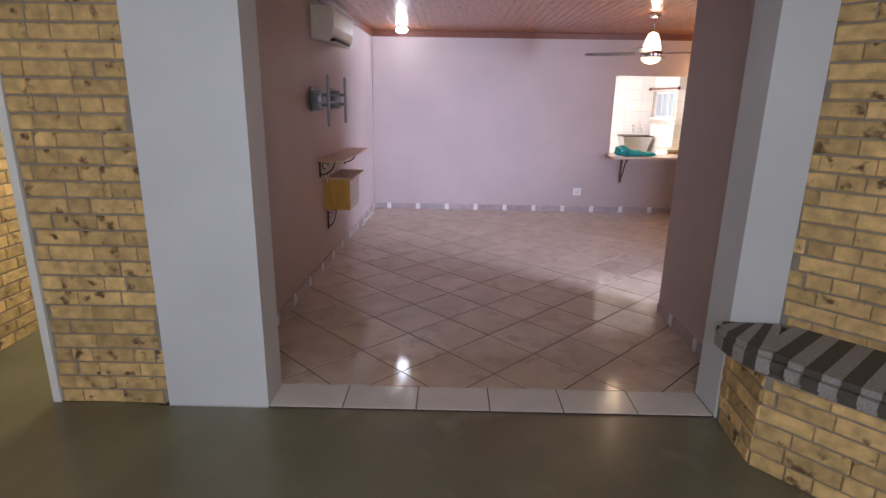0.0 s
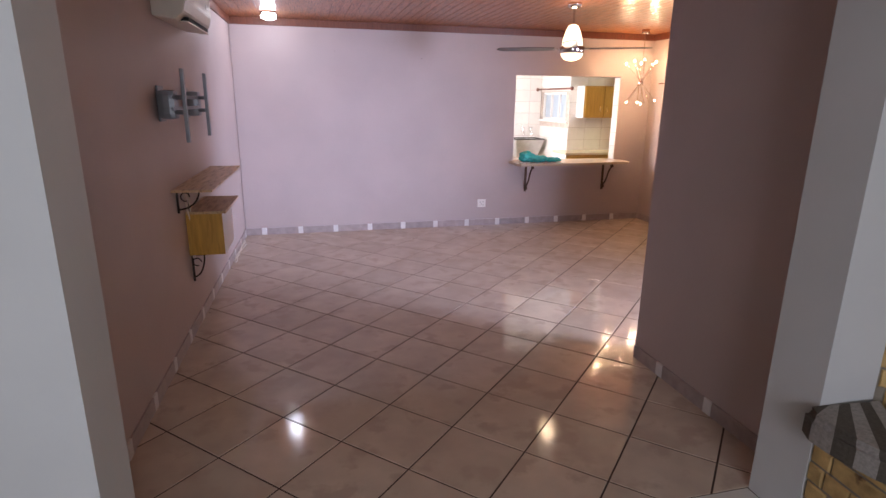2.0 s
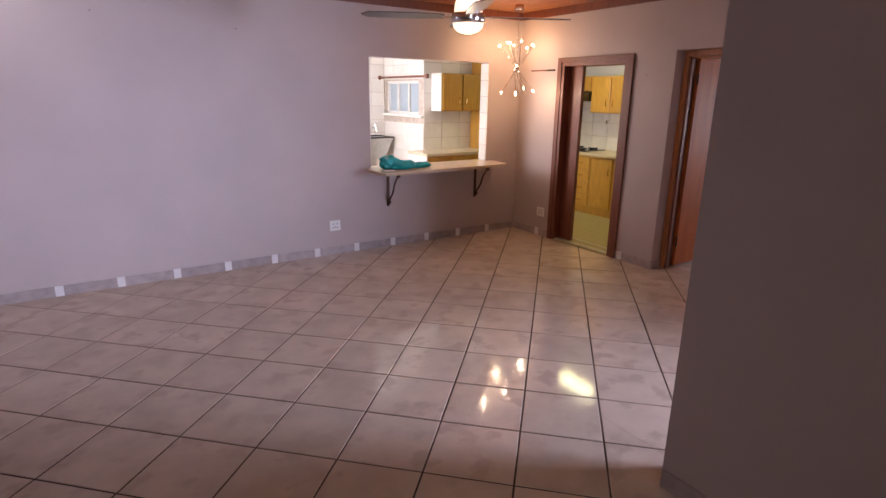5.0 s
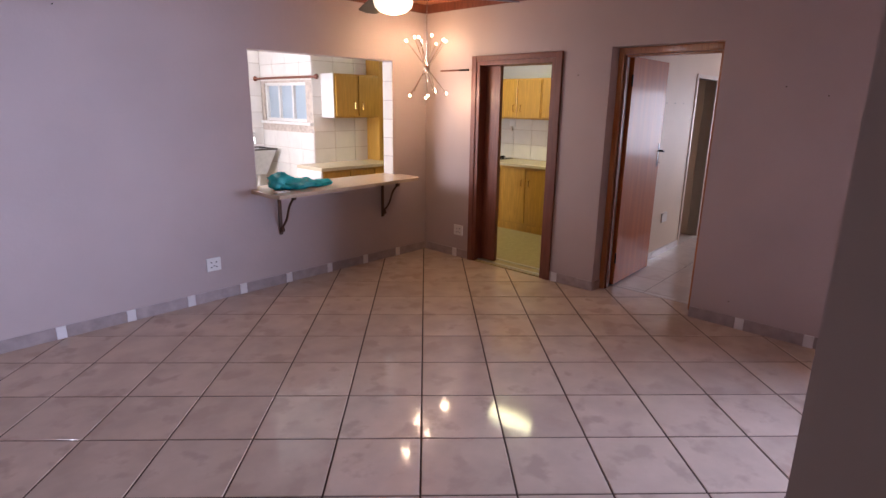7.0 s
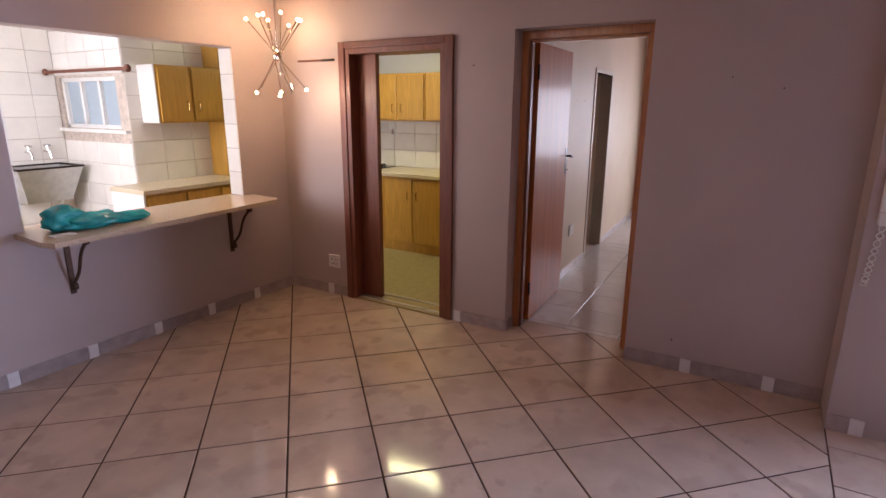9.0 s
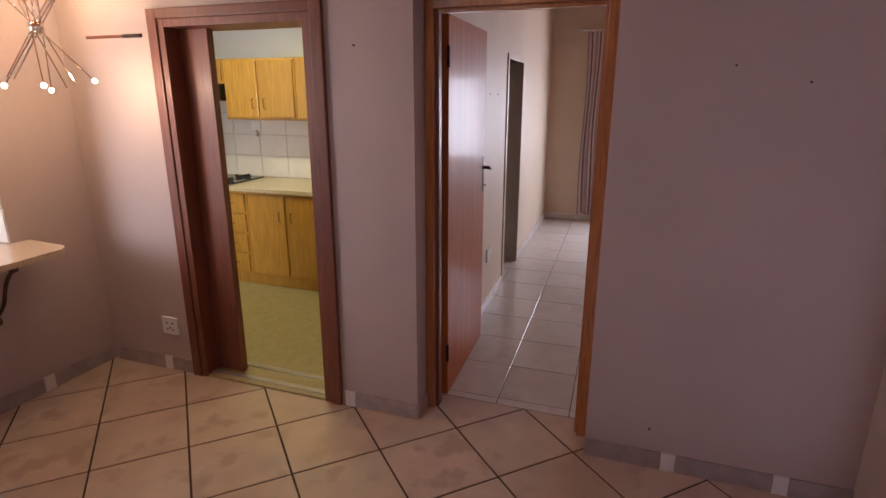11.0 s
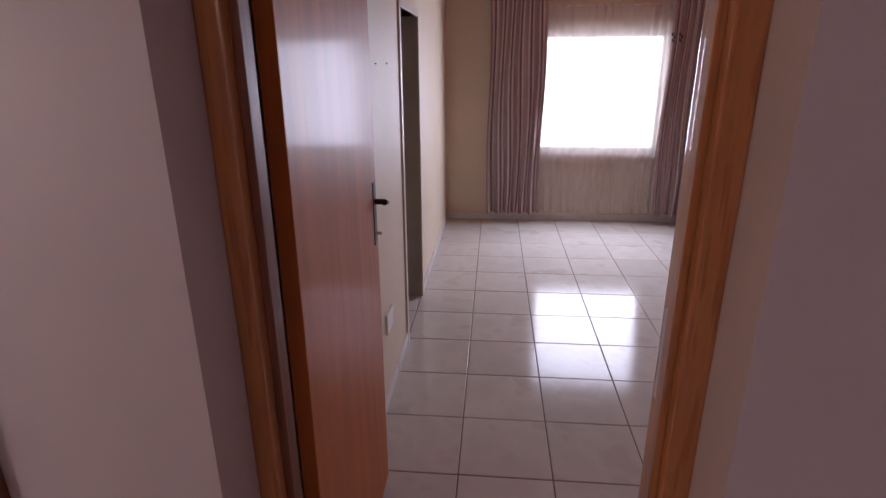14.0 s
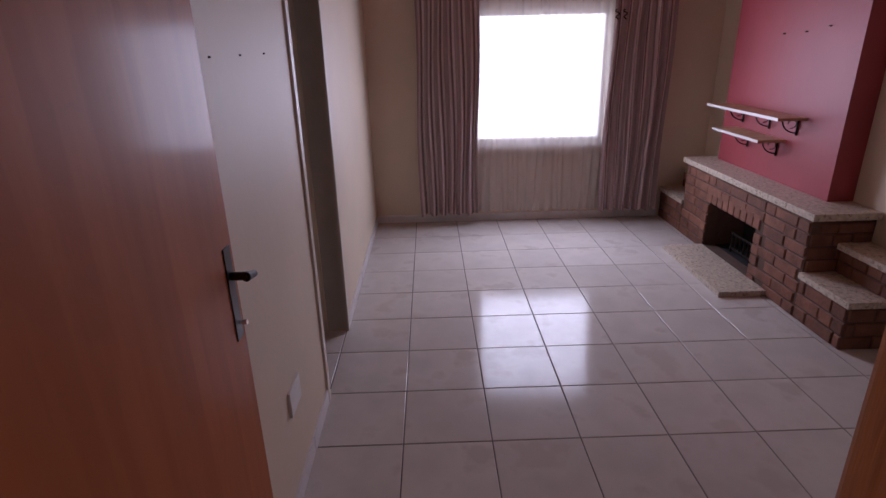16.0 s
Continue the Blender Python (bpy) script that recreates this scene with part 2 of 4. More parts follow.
FROST = mat("window_glass_frosted", (0.42, 0.50, 0.56), 0.35, vary=0.05, scale=3, trans=0.2)


# ---- building blocks ----
def finish(name, bm, material, parent=None, label="", smooth=False):
    me = bpy.data.meshes.new(name)
    bmesh.ops.recalc_face_normals(bm, faces=bm.faces)
    if smooth:
        for f in bm.faces:
            f.smooth = True
    bm.to_mesh(me)
    bm.free()
    me.materials.append(material)
    ob = new(name, me)
    if parent:
        ob.parent = parent
    if label:
        ob["label"] = label
    return ob


part = finish


def add_box(bm, x0, y0, z0, x1, y1, z1, bevel=0.0, m=None):
    r = bmesh.ops.create_cube(bm, size=1)
    bmesh.ops.transform(bm, matrix=Matrix.Translation(((x0 + x1) / 2, (y0 + y1) / 2, (z0 + z1) / 2)) @
                        Matrix.Diagonal((abs(x1 - x0), abs(y1 - y0), abs(z1 - z0), 1)), verts=r["verts"])
    verts = r["verts"]
    if bevel:
        es = list({e for v in verts for e in v.link_edges})
        g = bmesh.ops.bevel(bm, geom=es, offset=bevel, segments=2, affect="EDGES", profile=0.7)
        verts = list({v for f in g["faces"] for v in f.verts} | {v for v in verts if v.is_valid})
    if m is not None:
        bmesh.ops.transform(bm, matrix=m, verts=verts)
    return verts


def box(name, material, dims, parent=None, bevel=0.003, label="", m=None):
    bm = bmesh.new()
    add_box(bm, *dims, bevel=bevel, m=m)
    return finish(name, bm, material, parent, label)


def add_tube(bm, p, q, r0, r1=None, seg=12):
    p, q = Vector(p), Vector(q)
    d = q - p
    g = bmesh.ops.create_cone(bm, cap_ends=True, segments=seg, radius1=r0, radius2=r0 if r1 is None else r1, depth=d.length)
    bmesh.ops.transform(bm, matrix=Matrix.Translation((p + q) / 2) @ d.to_track_quat("Z", "Y").to_matrix().to_4x4(), verts=g["verts"])


def tube(name, material, p, q, r, parent=None, r1=None, seg=12, label=""):
    bm = bmesh.new()
    add_tube(bm, p, q, r, r1, seg)
    return finish(name, bm, material, parent, label, smooth=False)


def lathe(name, material, profile, at, parent=None, seg=28, label=""):
    bm = bmesh.new()
    rings = [[bm.verts.new((at[0] + r * math.cos(2 * math.pi * k / seg), at[1] + r * math.sin(2 * math.pi * k / seg), at[2] + z))
              for k in range(seg)] for r, z in profile]
    for a, b in zip(rings, rings[1:]):
        for k in range(seg):
            bm.faces.new((a[k], a[(k + 1) % seg], b[(k + 1) % seg], b[k]))
    for ring in (rings[0], rings[-1]):
        bm.faces.new(ring)
    return finish(name, bm, material, parent, label, smooth=True)


def prism(name, material, poly, z0, z1, parent=None, bevel=0.0):
    bm = bmesh.new()
    base = bm.faces.new([bm.verts.new((x, y, z0)) for x, y in poly])
    top = bmesh.ops.extrude_face_region(bm, geom=[base])
    bmesh.ops.translate(bm, verts=[v for v in top["geom"] if isinstance(v, bmesh.types.BMVert)], vec=(0, 0, z1 - z0))
    if bevel:
        bmesh.ops.bevel(bm, geom=[e for e in bm.edges], offset=bevel, segments=3, affect="EDGES", profile=0.7)
    return finish(name, bm, material, parent)


def thing(name, label, category, group="", m=None, kind=""):
    ob = new(name)
    ob.empty_display_size = 0.1
    if m is not None:
        ob.matrix_world = m
    return tagged(ob, label, category, group, kind)


def structure(ob, label, category="wall"):
    return tagged(ob, label, category, "", "structure")


def wall(name, material, x0, y0, x1, y1, z0, z1, openings=(), m=None, label="", category="wall"):
    """A wall box with rectangular openings (a0, a1, b0, b1): along its longer side, and heights."""
    bm = bmesh.new()
    along_x = abs(x1 - x0) > abs(y1 - y0)
    a0, a1 = (x0, x1) if along_x else (y0, y1)
    cuts = sorted({a0, a1, *[o[0] for o in openings], *[o[1] for o in openings]})
    for p, q in zip(cuts, cuts[1:]):
        holes = sorted((o[2], o[3]) for o in openings if o[0] <= p + 1e-6 and o[1] >= q - 1e-6)
        z = z0
        for lo, hi in holes + [(z1, z1)]:
            if lo - z > 1e-4:
                add_box(bm, *((p, y0, z, q, y1, lo) if along_x else (x0, p, z, x1, q, lo)))
            z = hi
    bmesh.ops.remove_doubles(bm, verts=bm.verts, dist=1e-5)
    if m is not None:
        bmesh.ops.transform(bm, matrix=m, verts=bm.verts)
    ob = finish(name, bm, material)
    return structure(ob, label, category) if label else ob


def clip(poly, nx, ny, d):
    """The part of poly where nx*x + ny*y >= d."""
    out = []
    for (ax, ay), (bx, by) in zip(poly, poly[1:] + poly[:1]):
        a, b = nx * ax + ny * ay - d, nx * bx + ny * by - d
        if a >= 0:
            out.append((ax, ay))
        if a * b < 0:
            k = a / (a - b)
            out.append((ax + k * (bx - ax), ay + k * (by - ay)))
    return out


def slab_mesh(name, poly, depth=0.008, edge=0.0025):
    """A thin tile with a chamfered rim, its top at z = 0."""
    cx, cy = sum(p[0] for p in poly) / len(poly), sum(p[1] for p in poly) / len(poly)
    n = len(poly)
    vs, fs = [], []
    for z, inset in ((-depth, 0.0), (-edge * 0.6, 0.0), (0.0, edge)):
        for x, y in poly:
            l = math.hypot(x - cx, y - cy) or 1
            vs.append((x - (x - cx) / l * inset * 1.4, y - (y - cy) / l * inset * 1.4, z))
    for r in range(2):
        for k in range(n):
            fs.append((r * n + k, r * n + (k + 1) % n, (r + 1) * n + (k + 1) % n, (r + 1) * n + k))
    fs.append(tuple(2 * n + k for k in range(n)))
    me = bpy.data.meshes.new(name)
    me.from_pydata(vs, [], fs)
    return me


def brick_mesh(name, l, hgt, d, e=0.006):
    """A brick whose face is at y = -d, with worn, chamfered edges; x along, z up, centred."""
    x, z = l / 2, hgt / 2
    vs = [(-x, 0, -z), (x, 0, -z), (x, 0, z), (-x, 0, z),
          (-x, -d + e, -z), (x, -d + e, -z), (x, -d + e, z), (-x, -d + e, z),
          (-x + e, -d, -z + e), (x - e, -d, -z + e), (x - e, -d, z - e), (-x + e, -d, z - e)]
    fs = []
    for r in (0, 4):
        for k in range(4):
            fs.append((r + k, r + (k + 1) % 4, r + 4 + (k + 1) % 4, r + 4 + k))
    fs.append((8, 9, 10, 11))
    me = bpy.data.meshes.new(name)
    me.from_pydata(vs, [], fs)
    me.validate()
    return me


BRICKS = {}


def lay_bricks(parent, origin, direction, length, z0, z1, material, course=0.085, bl=0.232, proud=0.010, mixed=0.25, seed=1, skip=None):
    """Courses of bricks on a wall face that starts at origin and runs along direction, proud to its right-hand side."""
    rnd = random.Random(seed)
    d = Vector((*direction, 0)).normalized()
    turn = math.atan2(d.y, d.x)
    z, row = z0, 0
    while z + course * 0.6 < z1:
        hgt = min(course, z1 - z) - 0.011
        s = -rnd.random() * bl
        while s < length:
            l = bl * (0.5 if rnd.random() < mixed else 1.0)
            a, b = max(s, 0), min(s + l, length)
            s += l
            if b - a < 0.05 or (skip and skip((a + b) / 2, z + hgt / 2)):
                continue
            key = (round((b - a) * 50) / 50 - 0.011, round(hgt, 3), material.name)
            if key not in BRICKS:
                BRICKS[key] = brick_mesh("brick", key[0], key[1], proud + 0.03)
                BRICKS[key].materials.append(material)
            ob = new("brick", BRICKS[key])
            c = Vector((origin[0], origin[1], 0)) + d * ((a + b) / 2)
            n = Vector((-d.y, d.x, 0))
            ob.matrix_basis = Matrix.Translation(c + n * (0.03 + rnd.uniform(-0.003, 0.003)) + Vector((0, 0, z + hgt / 2))) @ pose(0, 0, 0, 0, 0, math.degrees(turn))
            ob.parent = parent
        z += course
        row += 1


def tile_wall(parent, origin, direction, length, z0, z1, size, material, gap=0.005, skip=None, wide=1.5):
    """Oblong wall tiles on a face that runs along direction, proud to its right-hand side."""
    d = Vector((*direction, 0)).normalized()
    turn = math.atan2(d.y, d.x)
    z = z0
    while z < z1 - 0.04:
        hgt = min(size, z1 - z)
        s = 0.0
        while s < length - 0.03:
            l = min(size * wide, length - s)
            if not (skip and skip(s + l / 2, z + hgt / 2)):
                key = (round(l - gap, 3), round(hgt - gap, 3), material.name)
                if key not in BRICKS:
                    BRICKS[key] = brick_mesh("wall_tile", key[0], key[1], 0.007, 0.002)
                    BRICKS[key].materials.append(material)
                ob = new("wall_tile", BRICKS[key])
                c = Vector((origin[0], origin[1], 0)) + d * (s + l / 2)
                ob.matrix_basis = Matrix.Translation(c + Vector((0, 0, z + hgt / 2))) @ pose(0, 0, 0, 0, 0, math.degrees(turn))
                ob.parent = parent
            s += size * wide
        z += size

# ---- plan ----
YF, XR, H = 5.645, 5.67, 2.63
YT = -0.14
BED = Matrix.Translation((8.70, 3.625, 0)) @ pose(0, 0, 0, 0, 0, 1.81)
WEST = Matrix.Translation((-0.15, 0.0, 0)) @ pose(0, 0, 0, 0, 0, -1.5)
DG = (0.65, -0.76)

# ---- setting: entrance hall ----
structure(box("ground", CONCRETE, (-6, -9, -0.12, 14, 12, -0.03), bevel=0), "dark screed ground under the house", "ground")
structure(box("floor_hall", CONCRETE, (-2.3, -5.2, -0.03, 5.2, YT, -0.013), bevel=0), "olive-brown polished screed hall floor", "floor")
structure(box("floor_passage", CONCRETE, (-2.3, YT, -0.03, -0.45, 2.6, -0.013), bevel=0), "olive screed passage floor", "floor")
pier_brick = wall("wall_hall_pier", MORTAR, -1.02, YT + 0.03, -0.39, 0.11, -0.02, 2.62, label="yellow clinker brick pier beside the wide opening")
wall("wall_hall_pillar", PAINT_WHITE, -0.39, YT, 0.178, 0.11, -0.02, 2.62, label="white plastered pillar beside the wide opening")
wall("wall_hall_pillar_east", PAINT_WHITE, 2.695, YT, 2.96, 0.11, -0.02, 2.62, label="white plastered pillar behind the bench")
wall("wall_hall_lintel", PAINT_WHITE, 0.178, YT, 2.695, 0.11, 2.42, 2.62, label="plastered beam over the wide opening")
passage_wall = wall("wall_passage_west", MORTAR, -2.01, -5.2, -1.865, 2.6, -0.02, 2.62, label="yellow brick wall of the side passage")
wall("wall_passage_east", PAINT_WHITE, -0.60, 0.11, -0.41, 2.6, -0.02, 2.62, label="white plastered passage wall")
wall("wall_passage_end", PAINT_WHITE, -1.865, 2.5, -0.60, 2.6, -0.02, 2.62, label="white plastered passage end wall")
wall("wall_hall_south", PAINT_WHITE, -2.1, -5.2, 5.2, -5.05, -0.02, 2.62, label="white plastered hall back wall")
wall("wall_hall_east", PAINT_WHITE, 5.0, -5.05, 5.2, -2.62, -0.02, 2.62, label="white plastered hall side wall")
structure(box("door_frame_passage", WHITE_PLASTIC, (-1.065, YT + 0.01, -0.015, -1.02, 0.11, 2.1), bevel=0.004), "white painted passage door frame", "door frame")
structure(box("ceiling_hall", CEIL_WHITE, (-2.1, -5.2, 2.62, 5.2, 0.11, 2.7), bevel=0), "white hall ceiling", "ceiling")
structure(box("ceiling_passage", CEIL_WHITE, (-2.1, 0.11, 2.62, -0.41, 2.6, 2.7), bevel=0), "white passage ceiling", "ceiling")
dn = Vector((DG[0], DG[1], 0)).normalized()
dl = Vector((-dn.y, dn.x, 0))
p0 = Vector((2.96, YT + 0.02, 0))
p1 = p0 + dn * 3.5
q0, q1 = p0 + dl * 0.2, p1 + dl * 0.2
diag_wall = structure(prism("wall_hall_diagonal", MORTAR, [(p0.x, p0.y), (p1.x, p1.y), (q1.x, q1.y), (q0.x, q0.y)], -0.02, 2.62),
                      "yellow clinker brick wall behind the bench", "wall")

# ---- setting: living room ----
bed_floor = structure(box("floor_living", GROUT, (-0.41, YT, -0.03, 5.97, YF + 0.15, -0.0035), bevel=0), "beige glazed floor tiles laid diagonally", "floor")
structure(box("floor_sunroom", GROUT, (2.9, -2.2, -0.03, 7.0, YT, -0.004), bevel=0), "beige tiled sunroom floor", "floor")
wall("wall_living_west", PAINT, -0.2, 0.0, 0.0, YF + 0.17, 0, H + 0.1, m=WEST, label="pink-beige plastered wall with a television bracket")
wall("wall_living_north", PAINT, -0.1, YF, XR, YF + 0.15, 0, H + 0.1, [(3.605, 5.185, 0.87, 2.05)],
     label="pale pink plastered wall with a serving hatch")
wall("wall_living_east", PAINT, XR, 3.58, 5.89, YF + 0.15, 0, H + 0.1, [(4.01, 4.92, 0, 2.045)],
     label="pink-beige plastered wall with the kitchen doorway")
wall("wall_bedroom_west", PAINT, XR, 0.15, 5.94, 3.58, 0, H + 0.1, [(2.63, 3.497, 0, 2.105)],
     label="pink-beige plastered wall with the bedroom doorway")
wall("wall_living_nib", PAINT, 5.38, 1.26, XR, 1.535, 0, H + 0.1, label="plastered wall end beside the sunroom opening")
structure(prism("wall_living_splay", PAINT, [(2.935, 0.11), (2.945, 1.435), (3.15, 1.435), (3.15, 0.11)], 0, H + 0.1, bevel=0.0),
          "pink-beige plaster wall end beside the entrance", "wall")
wall("wall_sunroom_east", PAINT, 6.6, -2.2, 6.75, 0.2, 0, H + 0.1, [(-2.0, -0.1, 0.3, 2.15)], label="plastered sunroom wall with a large window")
wall("wall_sunroom_south", PAINT, 3.6, -2.35, 6.95, -2.2, 0, H + 0.1, label="plastered sunroom wall")
wall("wall_sunroom_north", PAINT, 5.97, 0.05, 6.75, 0.2, 0, H + 0.1, label="plastered sunroom wall end")
structure(box("backdrop_sunroom", DAYLIGHT_BLUE, (7.6, -3.5, -0.02, 7.65, 0.0, 4.0), bevel=0), "bright outdoor daylight beyond the sunroom", "backdrop")
w1 = thing("window_1", "white-framed sunroom window letting in cool daylight", "window", kind="structure")
for a in (-2.0, -1.37, -0.75, -0.14):
    box("window_frame", WHITE_PLASTIC, (6.64, a, 0.3, 6.69, a + 0.04, 2.15), w1)
for z in (0.3, 2.11):
    box("window_frame", WHITE_PLASTIC, (6.64, -2.0, z, 6.69, -0.10, z + 0.04), w1)

# tongue-and-groove ceiling, one mesh of boards
bm = bmesh.new()
x = -0.37
while x < 5.9:
    add_box(bm, x, 0.11, H, x + 0.086, YF + 0.1, H + 0.02)
    add_box(bm, x + 0.086, 0.11, H + 0.006, x + 0.094, YF + 0.1, H + 0.02)
    x += 0.094
structure(finish("ceiling_living", bm, W_CEIL), "reddish stained tongue-and-groove board ceiling", "ceiling")
structure(box("ceiling_roof_living", CEIL_WHITE, (-0.5, 0.0, H + 0.1, 6.0, YF + 0.2, H + 0.16), bevel=0), "roof slab over the living room", "ceiling")
structure(box("ceiling_sunroom", CEIL_WHITE, (2.9, -2.35, H + 0.1, 7.0, 0.0, H + 0.15), bevel=0), "white sunroom ceiling", "ceiling")
for nm, dims in (("trim_north", (-0.1, YF - 0.02, H - 0.085, XR, YF, H)), ("trim_east", (XR - 0.02, 1.535, H - 0.085, XR, YF - 0.02, H))):
    structure(box(nm, W_TRIM, dims, bevel=0.006), "brown timber cornice strip", "trim")

structure(box("trim_west", W_TRIM, (0.0, 0.02, H - 0.085, 0.02, YF - 0.03, H), bevel=0.006, m=WEST), "brown timber cornice strip", "trim")

# ---- setting: kitchen ----
structure(box("floor_kitchen", KFLOOR, (2.9, YF + 0.15, -0.02, 7.9, 8.2, 0.004), bevel=0), "olive-yellow vinyl kitchen floor", "floor")
structure(box("floor_kitchen_passage", KFLOOR, (5.89, 3.9, -0.02, 7.9, YF + 0.15, 0.004), bevel=0), "olive-yellow vinyl kitchen floor", "floor")
kwest = wall("wall_kitchen_west", PAINT_WHITE, 2.85, YF + 0.15, 3.0, 8.15, 0, 2.5, [(6.1, 7.3, 0.95, 2.15)], label="tiled kitchen wall with a window")
knorth = wall("wall_kitchen_north", GROUT_PALE, 3.0, 8.007, 5.02, 8.15, 0, 2.5, label="white tiled scullery wall")
kwin = wall("wall_kitchen_window", GROUT_PALE, 5.027, 7.0, 5.17, 8.15, 0, 2.5, [(7.0, 7.95, 1.40, 1.86)], label="white tiled wall with a small window")
kback = wall("wall_kitchen_back", GROUT_PALE, 5.027, 6.867, 7.9, 7.0, 0, 2.5, label="white tiled kitchen wall behind the cabinets")
keast = wall("wall_kitchen_east", GROUT_PALE, 7.757, 3.9, 7.9, 6.867, 0, 2.5, label="white tiled kitchen wall behind the worktop")
structure(box("ceiling_kitchen", CEIL_WHITE, (2.85, YF + 0.15, 2.5, 7.9, 8.15, 2.56), bevel=0), "white kitchen ceiling", "ceiling")
structure(box("ceiling_kitchen_passage", CEIL_WHITE, (5.89, 3.8, 2.5, 7.9, YF + 0.15, 2.56), bevel=0), "white kitchen ceiling", "ceiling")
structure(box("backdrop_kitchen", DAYLIGHT, (1.9, 5.9, 0.0, 1.95, 8.2, 3.0), bevel=0), "bright outdoor daylight beyond the kitchen window", "backdrop")
structure(box("backdrop_scullery", DAYLIGHT_BLUE, (5.6, 7.05, 0.9, 5.63, 8.1, 2.4), bevel=0), "daylight behind the small kitchen window", "backdrop")

# ---- setting: bedroom (turned a little) ----
structure(box("floor_bedroom", GROUT_GREY, (5.97, -0.2, -0.03, 11.6, 4.5, -0.0038), bevel=0), "off-white glazed floor tiles in a straight grid", "floor")
wall("wall_bedroom_north", PAINT_IN, -2.755, 0.0, 2.34, 0.12, 0, 2.75, [(-0.705, -0.01, 0, 1.955)], m=BED, label="cream plastered bedroom wall with a closet doorway")
wall("wall_bedroom_east", PAINT_IN, 2.205, -3.4, 2.355, 0.0, 0, 2.75, [(-2.23, -0.97, 0.765, 1.95)], m=BED, label="cream plastered bedroom wall with the window")
wall("wall_bedroom_south", PAINT_IN, -2.9, -3.395, 2.205, -3.245, 0, 2.75, m=BED, label="cream plastered bedroom wall behind the fireplace")
wall("wall_closet_back", PAINT_IN, -1.2, 0.75, 0.6, 0.85, 0, 2.7, m=BED, label="cream plastered closet wall")
wall("wall_closet_side", PAINT_IN, -0.008, 0.124, 0.10, 0.75, 0, 2.7, m=BED, label="cream plastered closet wall")
wall("wall_closet_side_west", PAINT_IN, -1.1, 0.12, -1.0, 0.75, 0, 2.7, m=BED, label="cream plastered closet wall")
structure(box("ceiling_bedroom", W_CEIL, (-2.74, -3.395, 2.75, 2.34, 0.9, 2.81), bevel=0, m=BED), "stained timber bedroom ceiling", "ceiling")
structure(box("backdrop_bedroom", DAYLIGHT, (2.97, -3.2, -0.02, 3.02, 0.3, 3.0), bevel=0, m=BED), "glaring daylight beyond the bedroom window", "backdrop")
cf = thing("door_frame_closet", "beige painted closet door frame", "door frame", kind="structure", m=BED)
for dims in ((-0.75, -0.012, 0, -0.705, 0.122, 2.0), (-0.01, -0.012, 0, 0.035, 0.122, 2.0), (-0.705, -0.012, 1.955, -0.01, 0.122, 2.0)):
    box("frame_member", IVORY, dims, cf, 0.004)
w2 = thing("window_2", "white-framed bedroom window behind sheer curtains", "window", kind="structure", m=BED)
for a in (-2.23, -1.01):
    box("window_frame", WHITE_PLASTIC, (2.255, a, 0.765, 2.305, a + 0.04, 1.95), w2)
for z in (0.765, 1.91):
    box("window_frame", WHITE_PLASTIC, (2.255, -2.23, z, 2.305, -0.97, z + 0.04), w2)
box("window_sill", WHITE_PLASTIC, (2.17, -2.28, 0.725, 2.265, -0.92, 0.765), w2)
w3 = thing("window_3", "small white kitchen window with frosted panes", "window", kind="structure")
for a in (6.99, 7.30, 7.61, 7.915):
    box("window_frame", WHITE_PLASTIC, (5.05, a, 1.40, 5.1, a + 0.035, 1.86), w3)
for z in (1.40, 1.825):
    box("window_frame", WHITE_PLASTIC, (5.05, 6.99, z, 5.1, 7.95, z + 0.035), w3)
for a in (7.025, 7.335, 7.645):
    box("pane", FROST, (5.085, a, 1.435, 5.09, a + 0.275, 1.825), w3, 0.0)
box("window_sill", WHITE_PLASTIC, (4.985, 6.87, 1.365, 5.1, 8.0, 1.395), w3, 0.006)
w4 = thing("window_4", "white-framed kitchen side window", "window", kind="structure")
for a in (6.1, 6.68, 7.26):
    box("window_frame", WHITE_PLASTIC, (2.9, a, 0.95, 2.95, a + 0.04, 2.15), w4)
for z in (0.95, 2.11):
    box("window_frame", WHITE_PLASTIC, (2.9, 6.1, z, 2.95, 7.3, z + 0.04), w4)

# ---- doors ----
d1 = thing("door_1", "dark brown timber door frame to the kitchen", "door frame", kind="structure")
for dims in ((XR - 0.025, 4.92, 0, XR, 4.98, 2.095), (XR - 0.025, 3.945, 0, XR, 4.01, 2.095), (XR - 0.025, 4.01, 2.045, XR, 4.92, 2.095)):
    box("casing", W_TRIM, dims, d1, 0.006)
for dims in ((XR - 0.015, 4.88, 0, 5.91, 4.92, 2.045), (XR - 0.015, 4.01, 0, 5.91, 4.055, 2.045), (XR - 0.015, 4.055, 2.005, 5.91, 4.88, 2.045)):
    box("lining", W_TRIM, dims, d1, 0.004)
box("sliding_leaf", W_TRIM, (5.76, 4.70, 0.016, 5.805, 4.88, 2.005), d1, 0.004)
box("threshold", KFLOOR, (5.66, 4.055, 0.0, 5.91, 4.88, 0.014), d1, 0.003, "worn brown vinyl door sill")
for x in (5.695, 5.835):
    box("threshold_strip", STEEL, (x, 4.055, 0.012, x + 0.038, 4.88, 0.020), d1, 0.003, "worn metal edging strip")
d2 = thing("door_2", "varnished timber door frame to the bedroom", "door frame", kind="structure")
